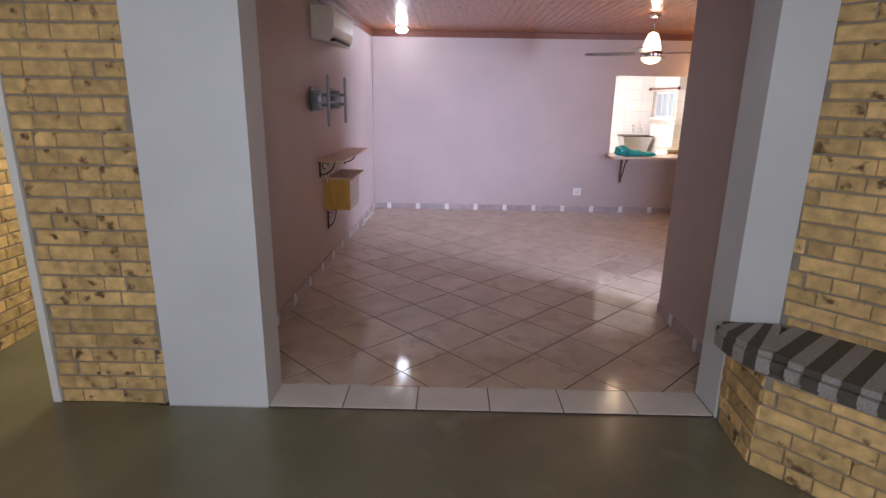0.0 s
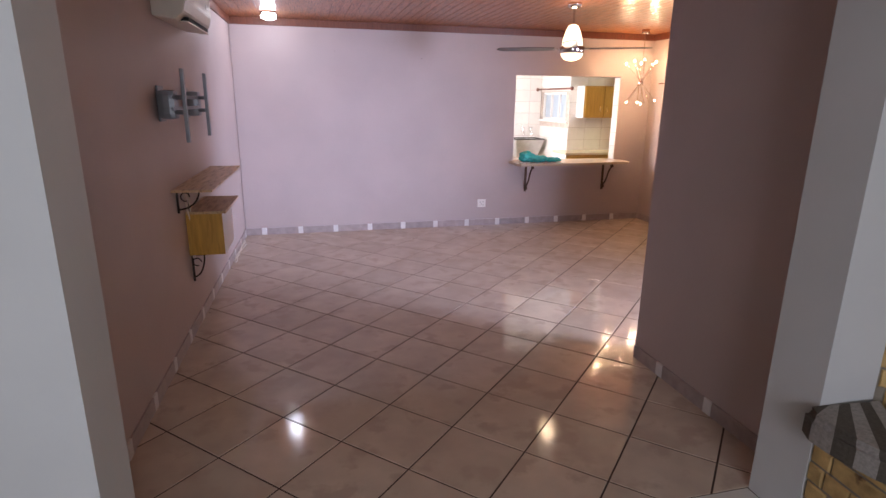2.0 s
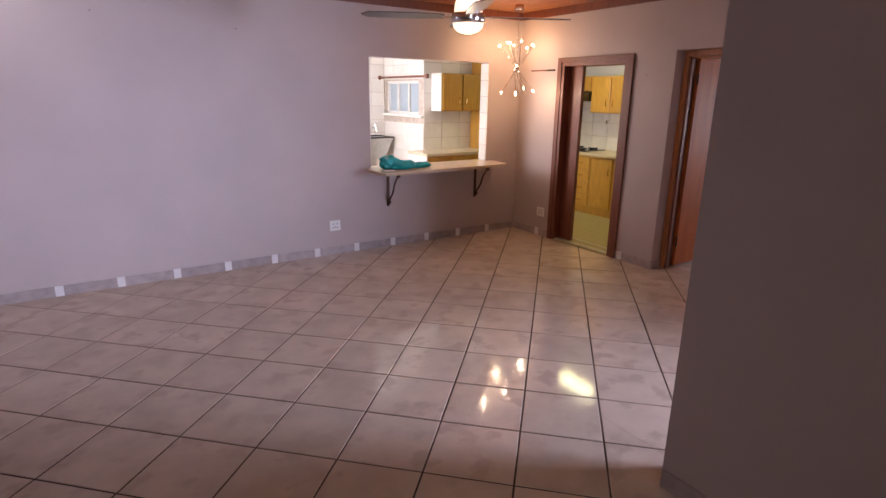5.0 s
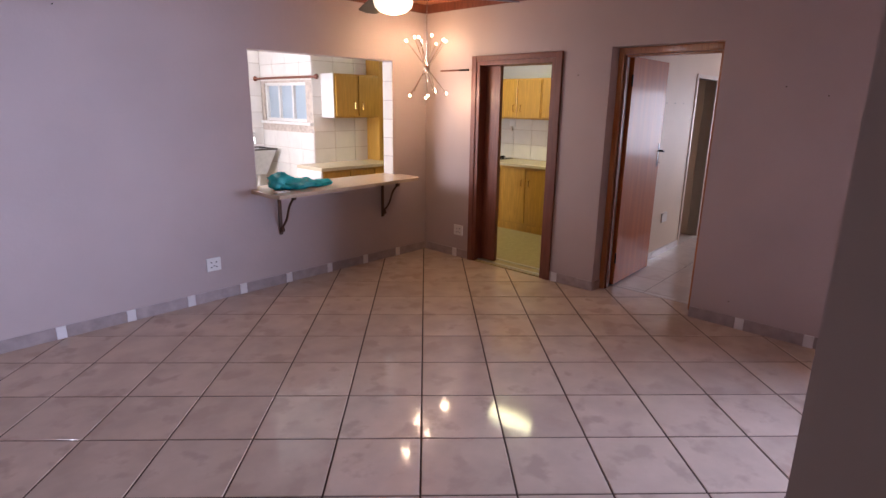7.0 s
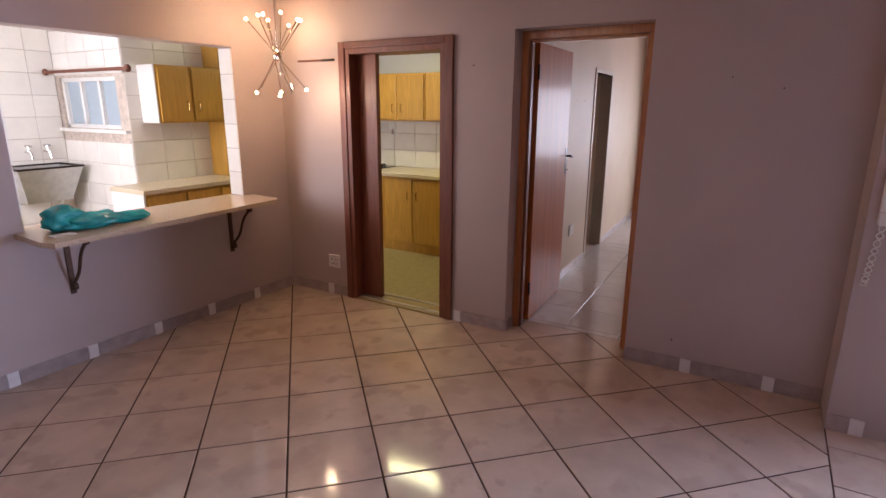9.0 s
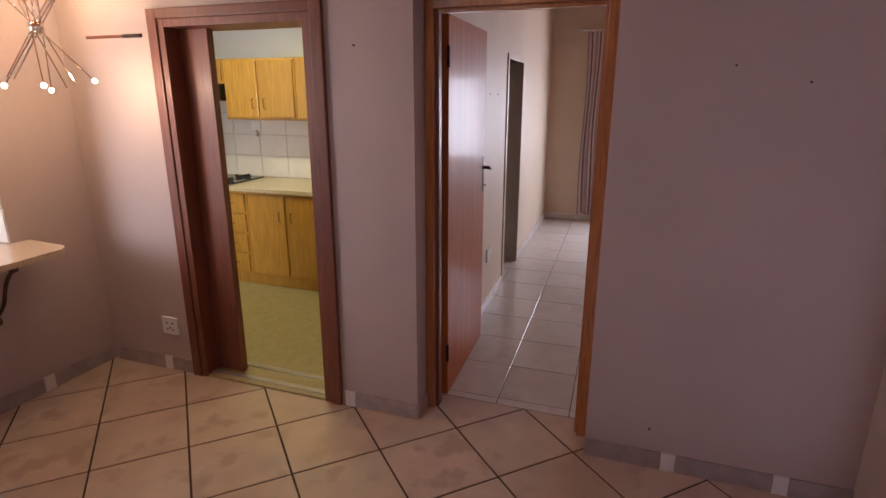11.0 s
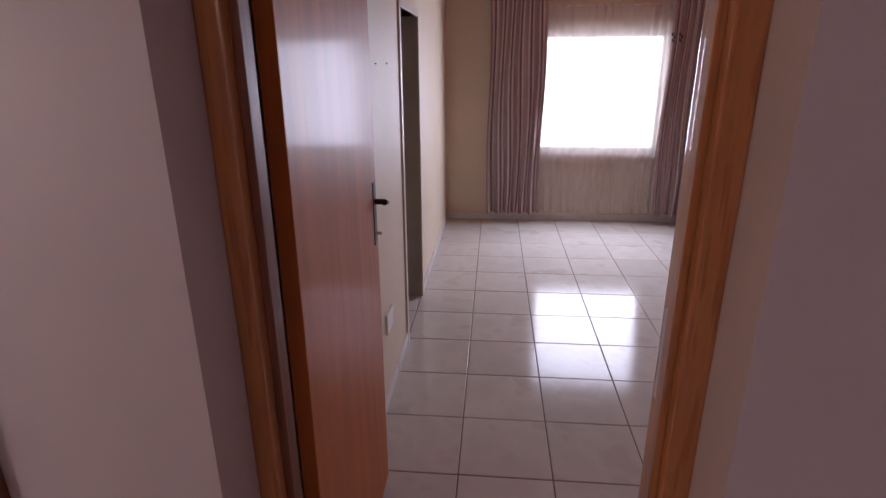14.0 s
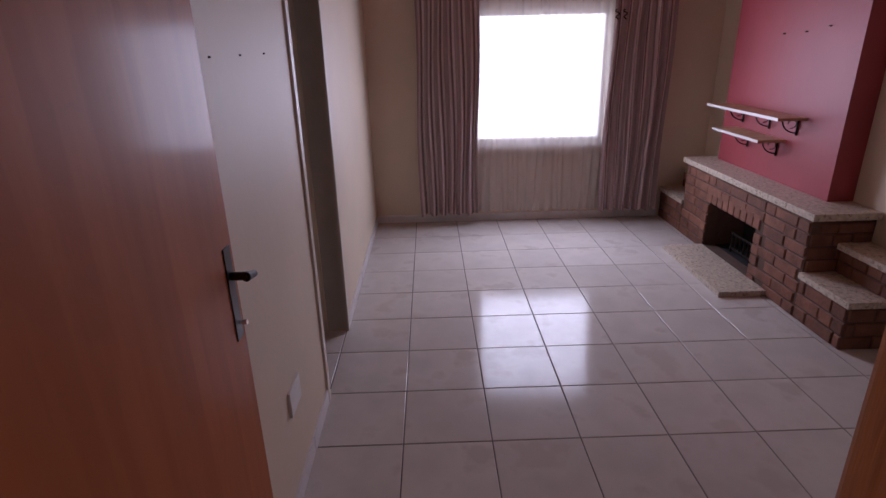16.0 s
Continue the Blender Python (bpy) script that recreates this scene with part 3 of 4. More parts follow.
# hinge-side rear jamb strip in darker wood: paints in the gap's shade
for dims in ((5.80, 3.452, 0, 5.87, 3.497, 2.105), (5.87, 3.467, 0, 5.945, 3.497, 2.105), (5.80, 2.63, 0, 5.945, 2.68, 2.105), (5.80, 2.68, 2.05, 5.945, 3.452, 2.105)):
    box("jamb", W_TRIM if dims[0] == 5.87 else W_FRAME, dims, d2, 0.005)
# hinge-side stop darkened too, keeping the shaded look without a window sheen
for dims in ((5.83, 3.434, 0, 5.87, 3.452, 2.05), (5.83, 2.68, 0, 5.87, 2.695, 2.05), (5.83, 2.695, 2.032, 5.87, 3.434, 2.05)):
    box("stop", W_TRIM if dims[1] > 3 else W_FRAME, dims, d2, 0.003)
box("strike_plate", STEEL, (5.89, 2.678, 1.03, 5.925, 2.6825, 1.23), d2, 0.001, "worn steel strike plate")
leaf = thing("door_leaf", "open glossy reddish-brown veneer door with a dark lever handle", "door", m=Matrix.Translation((5.945, 3.444, 0)) @ pose(0, 0, 0, 0, 0, 2.6))
box("panel", W_DOOR, (0.0, -0.02, 0.012, 0.84, 0.02, 2.045), leaf, 0.003)
for side in (-1, 1):
    y = side * 0.02
    plate = box("back_plate", DARK_METAL, (0.78, y - 0.003, 1.06, 0.822, y + 0.003, 1.285), leaf, 0.002)
    bm = bmesh.new()
    add_tube(bm, (0.802, y, 1.215), (0.802, y + side * 0.04, 1.215), 0.010)
    add_tube(bm, (0.795, y + side * 0.038, 1.215), (0.845, y + side * 0.04, 1.203), 0.011, 0.008)
    part("lever_handle", bm, DARK_METAL, leaf, "dark bronze lever")
    tube("key", CHROME, (0.802, y, 1.10), (0.802, y + side * 0.022, 1.10), 0.006, leaf)
for z in (0.22, 1.80):
    tube("hinge", DARK_METAL, (-0.006, -0.02, z), (-0.006, -0.02, z + 0.1), 0.008, leaf)

# ---- living room things ----
ac = thing("air_conditioner", "ivory split air conditioner on the wall below the ceiling", "air conditioner", m=WEST @ Matrix.Translation((0, 1.13, 0.20)))
bm = bmesh.new()
prof = [(0.0, 2.0), (0.13, 1.985), (0.185, 2.03), (0.205, 2.10), (0.205, 2.24), (0.18, 2.275), (0.0, 2.28)]
a = [bm.verts.new((x, 1.22, z)) for x, z in prof]
b = [bm.verts.new((x, 2.10, z)) for x, z in prof]
for k in range(len(prof)):
    bm.faces.new((a[k], a[(k + 1) % 7], b[(k + 1) % 7], b[k]))
bm.faces.new(a)
bm.faces.new(b)
bmesh.ops.bevel(bm, geom=list(bm.edges), offset=0.006, segments=2, affect="EDGES")
part("body", bm, IVORY, ac)
# black strip painted in for the shade inside the outlet
box("vent", BLACK, (0.140, 1.34, 1.990, 0.190, 2.0, 2.012), ac, 0.002, "dark air outlet", m=None)
box("flap", IVORY, (0.135, 1.30, 1.976, 0.192, 2.03, 1.984), ac, 0.002)
box("display", WHITE_PLASTIC, (0.2, 1.9, 2.14, 0.208, 2.02, 2.17), ac, 0.001)

tv = thing("television_bracket", "empty grey metal television wall bracket", "bracket", m=WEST)
for y in (2.17, 2.88):
    box("wall_plate", GREY_METAL, (0.0, y + 0.06, 1.56, 0.015, y + 0.19, 1.78), tv, 0.006)
    box("knuckle", GREY_METAL, (0.015, y + 0.0, 1.575, 0.12, y + 0.12, 1.755), tv, 0.035)
    for z in (1.62, 1.71):
        tube("arm", GREY_METAL, (0.08, y + 0.03, z), (0.165, y, z), 0.014, tv)
    box("upright_bar", GREY_METAL, (0.165, y - 0.018, 1.435, 0.187, y + 0.018, 1.88), tv)
    for z in (1.48, 1.56, 1.79, 1.84):
        tube("bolt", CHROME, (0.186, y, z), (0.190, y, z), 0.005, tv, seg=8)
for z in (1.63, 1.70):
    box("rail", GREY_METAL, (0.105, 2.11, z, 0.12, 2.94, z + 0.022), tv)


def curl_bracket(name, material, parent, x, y, z, out, drop, dx, dy, r=0.006):
    """An L bracket with a curved brace: wall leg down from z, arm out along (dx, dy)."""
    bm = bmesh.new()
    add_tube(bm, (x, y, z), (x, y, z - drop), r * 1.3)
    add_tube(bm, (x, y, z - r), (x + dx * out, y + dy * out, z - r), r * 1.3)
    pts = [(x + dx * out * math.sin(t) * 0.85, y + dy * out * math.sin(t) * 0.85, z - drop * 0.85 * (math.cos(t)) ** 1.0) for t in [k * math.pi / 16 for k in range(9)]]
    for p, q in zip(pts, pts[1:]):
        add_tube(bm, p, q, r, seg=8)
    c = (x + dx * out * 0.3, y + dy * out * 0.3, z - drop * 0.3)
    ring = [(c[0] + dx * 0.03 * math.cos(t), c[1] + dy * 0.03 * math.cos(t), c[2] + 0.03 * math.sin(t)) for t in [k * math.pi / 5 for k in range(9)]]
    for p, q in zip(ring, ring[1:]):
        add_tube(bm, p, q, r * 0.7, seg=6)
    return part(name, bm, material, parent)


s1 = thing("wall_shelf", "pale wooden shelf on black curled iron brackets", "shelf", "media shelves", m=WEST)
box("board", W_SHELF, (0.0, 2.30, 1.095, 0.26, 3.72, 1.113), s1)
for y in (2.42, 3.5):
    curl_bracket("bracket", DARK_METAL, s1, 0.008, y, 1.095, 0.17, 0.16, 1, 0)
s2 = thing("wall_shelf", "smaller pale wooden shelf with a hanging box panel", "shelf", "media shelves", m=WEST)
box("board", W_SHELF, (0.0, 2.62, 0.885, 0.28, 3.32, 0.903), s2)
box("hanging_panel", W_KITCHEN, (0.0, 2.62, 0.575, 0.25, 2.635, 0.885), s2, 0.002)
box("hanging_panel", WHITE_PLASTIC, (0.24, 2.635, 0.575, 0.25, 3.1, 0.885), s2, 0.002, "white side panel")
curl_bracket("bracket", DARK_METAL, s2, 0.008, 2.66, 0.575, 0.10, 0.21, 1, 0)
curl_bracket("bracket", DARK_METAL, s2, 0.008, 3.0, 0.575, 0.10, 0.09, 1, 0)
for k in range(3):
    bm = bmesh.new()
    pts = [(0.012 + 0.02 * math.sin(t * 2 + k), 2.56 + 0.08 * t + 0.03 * k + 0.03 * math.sin(3 * t + k), 1.07 - 0.52 * t) for t in [i / 12 for i in range(13)]]
    for p, q in zip(pts, pts[1:]):
        add_tube(bm, p, q, 0.004, seg=6)
    bmesh.ops.transform(bm, matrix=WEST, verts=bm.verts)
    tagged(part("cable", bm, IVORY if k < 2 else DARK_METAL), "loose thin cable hanging down the wall", "cable", "media cables")
for k in range(3):
    bm = bmesh.new()
    pts = [(0.03 + 0.012 * k + 0.012 * math.sin(5 * t + k), 4.4 + 0.95 * t - 0.1 * k, 0.012 + 0.05 * abs(math.sin(6 * t + k)) * (1 - t)) for t in [i / 14 for i in range(15)]]
    for p, q in zip(pts, pts[1:]):
        add_tube(bm, p, q, 0.005, seg=6)
    bmesh.ops.transform(bm, matrix=WEST, verts=bm.verts)
    tagged(part("cable", bm, IVORY), "pale cable lying along the skirting", "cable", "floor cables")

bm = bmesh.new()
add_tube(bm, (0.008, YF - 0.009, 0.1), (0.008, YF - 0.009, H - 0.09), 0.006, seg=8)
tagged(part("conduit", bm, PAINT), "thin painted conduit up the room corner", "conduit")

dl1 = thing("ceiling_lamp", "lit white ceiling lamp with a frosted dish", "lamp")
lathe("base", CHROME, [(0.09, 0.0), (0.09, -0.015), (0.06, -0.02)], (0.48, 5.15, H), dl1)
lathe("shade", GLOW_COOL, [(0.06, -0.015), (0.085, -0.04), (0.075, -0.07), (0.03, -0.085), (0.004, -0.087)], (0.48, 5.15, H), dl1)

FX, FY = 3.40, 3.63
fan = thing("ceiling_fan", "ceiling fan with lit glass shades and dark blades", "ceiling fan")
lathe("rose", CHROME, [(0.065, 0.0), (0.07, -0.02), (0.05, -0.045), (0.02, -0.05)], (FX, FY, H), fan)
tube("rod", CHROME, (FX, FY, H - 0.05), (FX, FY, 2.43), 0.011, fan)
lathe("upper_shade", GLOW_SHADE, [(0.02, 0.20), (0.05, 0.185), (0.075, 0.13), (0.095, 0.06), (0.10, 0.0)], (FX, FY, 2.235), fan)
lathe("motor_band", CHROME, [(0.10, 0.04), (0.118, 0.03), (0.12, -0.02), (0.105, -0.035)], (FX, FY, 2.20), fan)
lathe("lower_bowl", GLOW_SHADE, [(0.108, 0.0), (0.10, -0.03), (0.07, -0.055), (0.03, -0.066), (0.004, -0.068)], (FX, FY, 2.168), fan)
for k in range(4):
    m = Matrix.Translation((FX, FY, 2.21)) @ pose(0, 0, 0, 0, 0, 90 * k + 62)
    bm = bmesh.new()
    add_box(bm, 0.10, -0.012, -0.004, 0.19, 0.012, 0.004, m=m)
    arm = part("blade_arm", bm, CHROME, fan)
    bm = bmesh.new()
    v0 = [bm.verts.new(p) for p in ((0.17, -0.045, 0), (0.36, -0.065, 0), (0.70, -0.06, 0), (0.75, 0.0, 0), (0.70, 0.06, 0), (0.36, 0.065, 0), (0.17, 0.045, 0))]
    f = bm.faces.new(v0)
    g = bmesh.ops.extrude_face_region(bm, geom=[f])
    bmesh.ops.translate(bm, verts=[v for v in g["geom"] if isinstance(v, bmesh.types.BMVert)], vec=(0, 0, 0.007))
    bmesh.ops.transform(bm, matrix=m @ pose(0, 0, 0, 9, 0, 0), verts=bm.verts)
    part("blade", bm, BLADE, fan)

CX, CY, CZ = 5.2, 5.17, 1.965
ch = thing("chandelier", "chrome starburst chandelier with small lit bulbs", "chandelier")
lathe("rose", CHROME, [(0.05, 0.0), (0.05, -0.05), (0.045, -0.055)], (CX, CY, H), ch)
tube("cord", CHROME, (CX, CY, H - 0.05), (CX, CY, CZ), 0.004, ch, seg=8)
lathe("hub", CHROME, [(0.012, 0.03), (0.032, 0.02), (0.032, -0.02), (0.012, -0.03)], (CX, CY, CZ), ch)
for k in range(8):
    az = math.radians(45 * k + 12)
    tilt = math.radians(50 + 8 * (k % 3))
    d = Vector((math.cos(az) * math.cos(tilt), math.sin(az) * math.cos(tilt), math.sin(tilt)))
    off = Vector((math.cos(az + 1.57), math.sin(az + 1.57), 0)) * 0.02
    c = Vector((CX, CY, CZ)) + off
    p, q = c - d * 0.29, c + d * 0.30
    rod = tube("spoke", CHROME, p, q, 0.0036, ch, seg=8)
    for e, s in ((p, -1), (q, 1)):
        if s < 0 and k % 2 == 0:
            continue
        bm = bmesh.new()
        g = bmesh.ops.create_uvsphere(bm, u_segments=10, v_segments=7, radius=0.012)
        bmesh.ops.transform(bm, matrix=Matrix.Translation(e + d * s * 0.012), verts=g["verts"])
        part("lamp_bulb", bm, GLOW_WARM, rod, "small glowing bulb")

bar = thing("serving_counter", "beige laminate serving counter in the wall hatch", "counter")
bm = bmesh.new()
f = bm.faces.new([bm.verts.new(p) for p in ((3.53, 5.28, 0.87), (3.56, 5.20, 0.87), (5.20, 5.28, 0.87), (5.25, 5.33, 0.87), (5.28, 5.64, 0.87), (5.182, 5.644, 0.87), (5.182, 5.81, 0.87), (3.608, 5.81, 0.87), (3.608, 5.644, 0.87), (3.55, 5.64, 0.87))])
g = bmesh.ops.extrude_face_region(bm, geom=[f])
bmesh.ops.translate(bm, verts=[v for v in g["geom"] if isinstance(v, bmesh.types.BMVert)], vec=(0, 0, 0.03))
part("top", bm, BARTOP, bar)
for x in (3.81, 5.02):
    bm = bmesh.new()
    add_box(bm, x - 0.016, YF - 0.012, 0.465, x + 0.016, YF, 0.87, 0.002)
    add_box(bm, x - 0.014, YF - 0.29, 0.858, x + 0.014, YF - 0.01, 0.87, 0.002)
    pts = [(x, YF - 0.02 - 0.24 * t - 0.02 * math.sin(t * 6.28), 0.53 + 0.31 * t) for t in [k / 10 for k in range(11)]]
    for p, q in zip(pts, pts[1:]):
        add_tube(bm, p, q, 0.010, seg=8)
    for c in ((YF - 0.03, 0.515), (YF - 0.245, 0.835)):
        add_tube(bm, (x - 0.012, c[0], c[1]), (x + 0.012, c[0], c[1]), 0.024, seg=10)
    part("bracket", bm, RUST_METAL, bar, "brown scrolled iron bracket")
hatch = thing("hatch_lining", "white tiled reveal of the serving hatch", "trim", kind="structure")
for k in range(6):
    z = 0.905 + k * 0.19
    box("wall_tile", TILE_KITCHEN, (5.177, YF + 0.004, z, 5.185, YF + 0.146, min(z + 0.184, 2.048)), hatch, 0.001)
    box("wall_tile", TILE_KITCHEN, (3.605, YF + 0.004, z, 3.613, YF + 0.146, min(z + 0.184, 2.048)), hatch, 0.001)

rnd = random.Random(5)
bag = thing("plastic_bag", "crumpled teal plastic bag lying on the counter", "bag")
for n_, (bx, by, sx, sy, sz) in enumerate(((3.90, 5.46, 0.18, 0.09, 0.050), (3.76, 5.51, 0.11, 0.08, 0.078), (4.10, 5.45, 0.14, 0.06, 0.036))):
    bm = bmesh.new()
    bmesh.ops.create_icosphere(bm, subdivisions=4, radius=1.0)
    for v in bm.verts:
        d = v.co.normalized()
        k = 1 + 0.30 * noise.noise(d * 2.3 + Vector((n_ * 5, 0, 0))) + 0.16 * abs(noise.noise(d * 6 + Vector((0, n_ * 3, 0))))
        v.co = Vector((bx + d.x * sx * k, by + d.y * sy * k, 0.902 + max(0.0, sz * 0.75 + d.z * sz * k)))
    part("bag_lobe", bm, BAG, bag, smooth=True)
tagged(box("paper_slip", WHITE_PLASTIC, (3.62, 5.33, 0.901, 3.74, 5.40, 0.906), bevel=0.001), "white paper packet on the counter", "paper")


def socket(at, axis, label="ivory double wall socket plate"):
    ob = thing("wall_socket", label, "socket", "wall sockets")
    x, y, z = at
    sx, sy = (0.06, 0.0) if axis == "y" else (0.0, 0.06)
    plate = box("plate", WHITE_PLASTIC, (x - sx - (0.012 if axis == "x" else 0), y - sy - (0.012 if axis == "y" else 0), z - 0.055, x + sx, y + sy, z + 0.055), ob, 0.003)
    for u, w in ((-0.022, 0.018), (0.022, 0.018), (-0.022, -0.022), (0.0, -0.012), (0.022, -0.022)):
        if axis == "y":
            tube("socket_hole", DARK_METAL, (x + u, y - 0.0135, z + w), (x + u, y - 0.011, z + w), 0.006, ob, seg=8)
        else:
            tube("socket_hole", DARK_METAL, (x - 0.0135, y + u, z + w), (x - 0.011, y + u, z + w), 0.006, ob, seg=8)
    return ob


socket((3.165, YF, 0.315), "y")
socket((XR, 5.13, 0.30), "x", "beige wall socket plate beside the kitchen door")
rail = thing("curtain_rail_stub", "short dark rail over the kitchen doorway edge", "rail")
tube("rod", DARK_METAL, (XR - 0.05, 5.00, 1.965), (XR - 0.05, 5.12, 1.965), 0.010, rail)
tube("rod", W_TRIM, (XR - 0.05, 5.12, 1.965), (XR - 0.05, 5.38, 1.965), 0.008, rail)
tube("bracket", DARK_METAL, (XR, 5.06, 1.965), (XR - 0.05, 5.06, 1.965), 0.006, rail)

ic = thing("intercom", "white intercom handset with a coiled cord on the wall end", "intercom", m=Matrix.Translation((5.38, 1.45, -0.03)))
box("base", WHITE_PLASTIC, (-0.035, -0.10, 1.12, 0.0, 0.0, 1.40), ic, 0.008)
bm = bmesh.new()
for z0, z1, r in ((1.13, 1.19, 0.045), (1.19, 1.33, 0.03), (1.33, 1.40, 0.045)):
    add_box(bm, -0.037 - r, 0.012, z0, -0.03, 0.05, z1, 0.008)
part("handset", bm, WHITE_PLASTIC, ic)
bm = bmesh.new()
pts = [(-0.025 + 0.013 * math.cos(t * 75), 0.02 + 0.03 * math.sin(math.pi * t) + 0.013 * math.sin(t * 75), 1.13 - 0.30 * math.sin(math.pi * t)) for t in [k / 240 for k in range(241)]]
for p, q in zip(pts, pts[1:]):
    add_tube(bm, p, q, 0.0035, seg=5)
part("coiled_cord", bm, WHITE_PLASTIC, ic)
for x_, y_, z_, ax in ((1.2, YF, 2.28, "y"), (2.3, YF, 2.22, "y"), (XR, 3.79, 1.89, "x"), (XR, 1.95, 1.72, "x"), (XR, 2.2, 1.78, "x"), (XR, 2.35, 0.2, "x")):
    d = (0, -0.012, 0) if ax == "y" else (-0.012, 0, 0)
    tagged(tube("wall_nail", DARK_METAL, (x_, y_, z_), (x_ + d[0], y_ + d[1], z_), 0.004, seg=8), "small nail remaining in the plaster wall", "nail", "wall nails")

# ---- hall bench ----
bench = thing("brick_bench", "built-in yellow brick bench against the wall", "bench")
e0 = Vector((2.697, YT, 0))
e1 = Vector((2.667, -0.555, 0))
e2 = e1 + dn * 2.3
w2_ = e2 + dl * 0.49
bench_core = prism("core", MORTAR, [(e0.x + 0.012, e0.y), (e1.x + 0.012, e1.y + 0.01), (e2.x + 0.01, e2.y + 0.01), (w2_.x, w2_.y), (p0.x, p0.y)], -0.015, 0.47, bench)
cush = thing("bench_cushion", "grey and dark brown striped bench cushion", "cushion")
length = 2.4
n_st = 34
for k in range(n_st):
    a, b = length * k / n_st, length * (k + 1) / n_st - 0.001
    inset = 0.10 * max(0, 1 - a / 0.25) ** 2
    depth = 0.52
    o = e1 - dn * 0.06 - dl * 0.03
    bm = bmesh.new()
    add_box(bm, a, inset, 0.472, b, depth, 0.575)
    es = [e for e in bm.edges if abs(e.verts[0].co.y - inset) < 1e-4 and abs(e.verts[1].co.y - inset) < 1e-4 and abs(e.verts[0].co.x - e.verts[1].co.x) > 0.01]
    bmesh.ops.bevel(bm, geom=es, offset=0.03, segments=4, affect="EDGES")
    bmesh.ops.transform(bm, matrix=Matrix.Translation(o) @ pose(0, 0, 0, 0, 0, math.degrees(math.atan2(dn.y, dn.x))), verts=bm.verts)
    part("stripe", bm, CLOTH_A if k % 2 else CLOTH_B, cush)
rim = [(x + 0.16, y + 0.137) for x, y in ((2.47, -0.277), (2.435, -0.34), (2.435, -0.43), (2.445, -0.51), (2.463, -0.58), (2.49, -0.64), (2.535, -0.685))]
back = [(2.69 + 0.045 * k, -0.142 - 0.004 * k) for k in range(7)]
for k in range(6):
    bm = bmesh.new()
    quad = [rim[k], rim[k + 1], back[k + 1], back[k]]
    base = bm.faces.new([bm.verts.new((x, y, 0.472)) for x, y in quad])
    g = bmesh.ops.extrude_face_region(bm, geom=[base])
    bmesh.ops.translate(bm, verts=[v for v in g["geom"] if isinstance(v, bmesh.types.BMVert)], vec=(0, 0, 0.100))
    es = [e for e in bm.edges if all(v.co.z > 0.55 and min((v.co.xy - Vector(p)).length for p in rim) < 1e-3 for v in e.verts)]
    bmesh.ops.bevel(bm, geom=es, offset=0.025, segments=3, affect="EDGES")
    part("stripe", bm, CLOTH_B if k % 2 else CLOTH_A, cush)

# ---- kitchen things ----


def handle(parent, at, axis):
    x, y, z = at
    bm = bmesh.new()
    out = Vector((-0.022, 0, 0)) if axis == "x" else Vector((0, -0.022, 0))
    pts = [Vector((x, y, z - 0.045)), Vector((x, y, z - 0.035)) + out, Vector((x, y, z + 0.035)) + out, Vector((x, y, z + 0.045))]
    for p, q in zip(pts, pts[1:]):
        add_tube(bm, p, q, 0.006, seg=8)
    return part("handle", bm, BRASS, parent, "small brass pull")


def cabinet(label, x0, y0, x1, y1, z0, z1, face, doors=1, drawers=0, swap=False, group="kitchen cabinets", material=None):
    ob = thing("kitchen_cabinet", label, "cabinet", group)
    box("body", material or W_KITCHEN, (x0, y0, z0, x1, y1, z1), ob, 0.002)
    lo, hi = (y0, y1) if face == "x" else (x0, x1)
    if drawers:
        step = (z1 - z0 - 0.03) / drawers
        for k in range(drawers):
            za = z0 + 0.015 + k * step
            dims = (x0 - 0.02, lo + 0.02, za + 0.012, x0 - 0.001, hi - 0.02, za + step - 0.012)
            dr = box("drawer_front", W_KITCHEN, dims, ob, 0.005)
            bm = bmesh.new()
            zc = (dims[2] + dims[5]) / 2
            yc = (lo + hi) / 2
            for p, q in (((x0 - 0.02, yc - 0.04, zc), (x0 - 0.04, yc - 0.03, zc)), ((x0 - 0.04, yc - 0.03, zc), (x0 - 0.04, yc + 0.03, zc)), ((x0 - 0.04, yc + 0.03, zc), (x0 - 0.02, yc + 0.04, zc))):
                add_tube(bm, p, q, 0.005, seg=8)
            part("handle", bm, BRASS, dr, "small brass pull")
    else:
        w = (hi - lo) / doors
        for k in range(doors):
            a, b = lo + k * w + 0.014, lo + (k + 1) * w - 0.014
            dims = (x0 - 0.02, a, z0 + 0.02, x0 - 0.001, b, z1 - 0.02) if face == "x" else (a, y0 - 0.02, z0 + 0.02, b, y0 - 0.001, z1 - 0.02)
            dr = box("door", W_KITCHEN, dims, ob, 0.005)
            at_hi = (k % 2 == 0) != swap
            hz = z1 - 0.20 if z0 < 0.5 else z0 + 0.14
            hy = b - 0.045 if at_hi else a + 0.045
            handle(dr, (x0 - 0.02, hy, hz) if face == "x" else (hy, y0 - 0.02, hz), face)
    return ob


cabinet("oak kitchen base unit with four drawers", 7.17, 5.705, 7.755, 6.05, 0.1, 0.855, "x", drawers=4)
for y0, y1 in ((4.90, 5.70), (4.10, 4.895)):
    cabinet("oak kitchen base unit with two doors and brass pulls", 7.17, y0, 7.755, y1, 0.1, 0.855, "x", doors=2)
cabinet("oak kitchen base unit below the hob", 7.17, 6.055, 7.755, 6.86, 0.1, 0.855, "x", doors=1)
plinth = tagged(box("cabinet_plinth", W_KITCHEN, (7.19, 4.10, 0.004, 7.7, 6.86, 0.1), bevel=0.002), "oak plinth below the base units", "plinth")
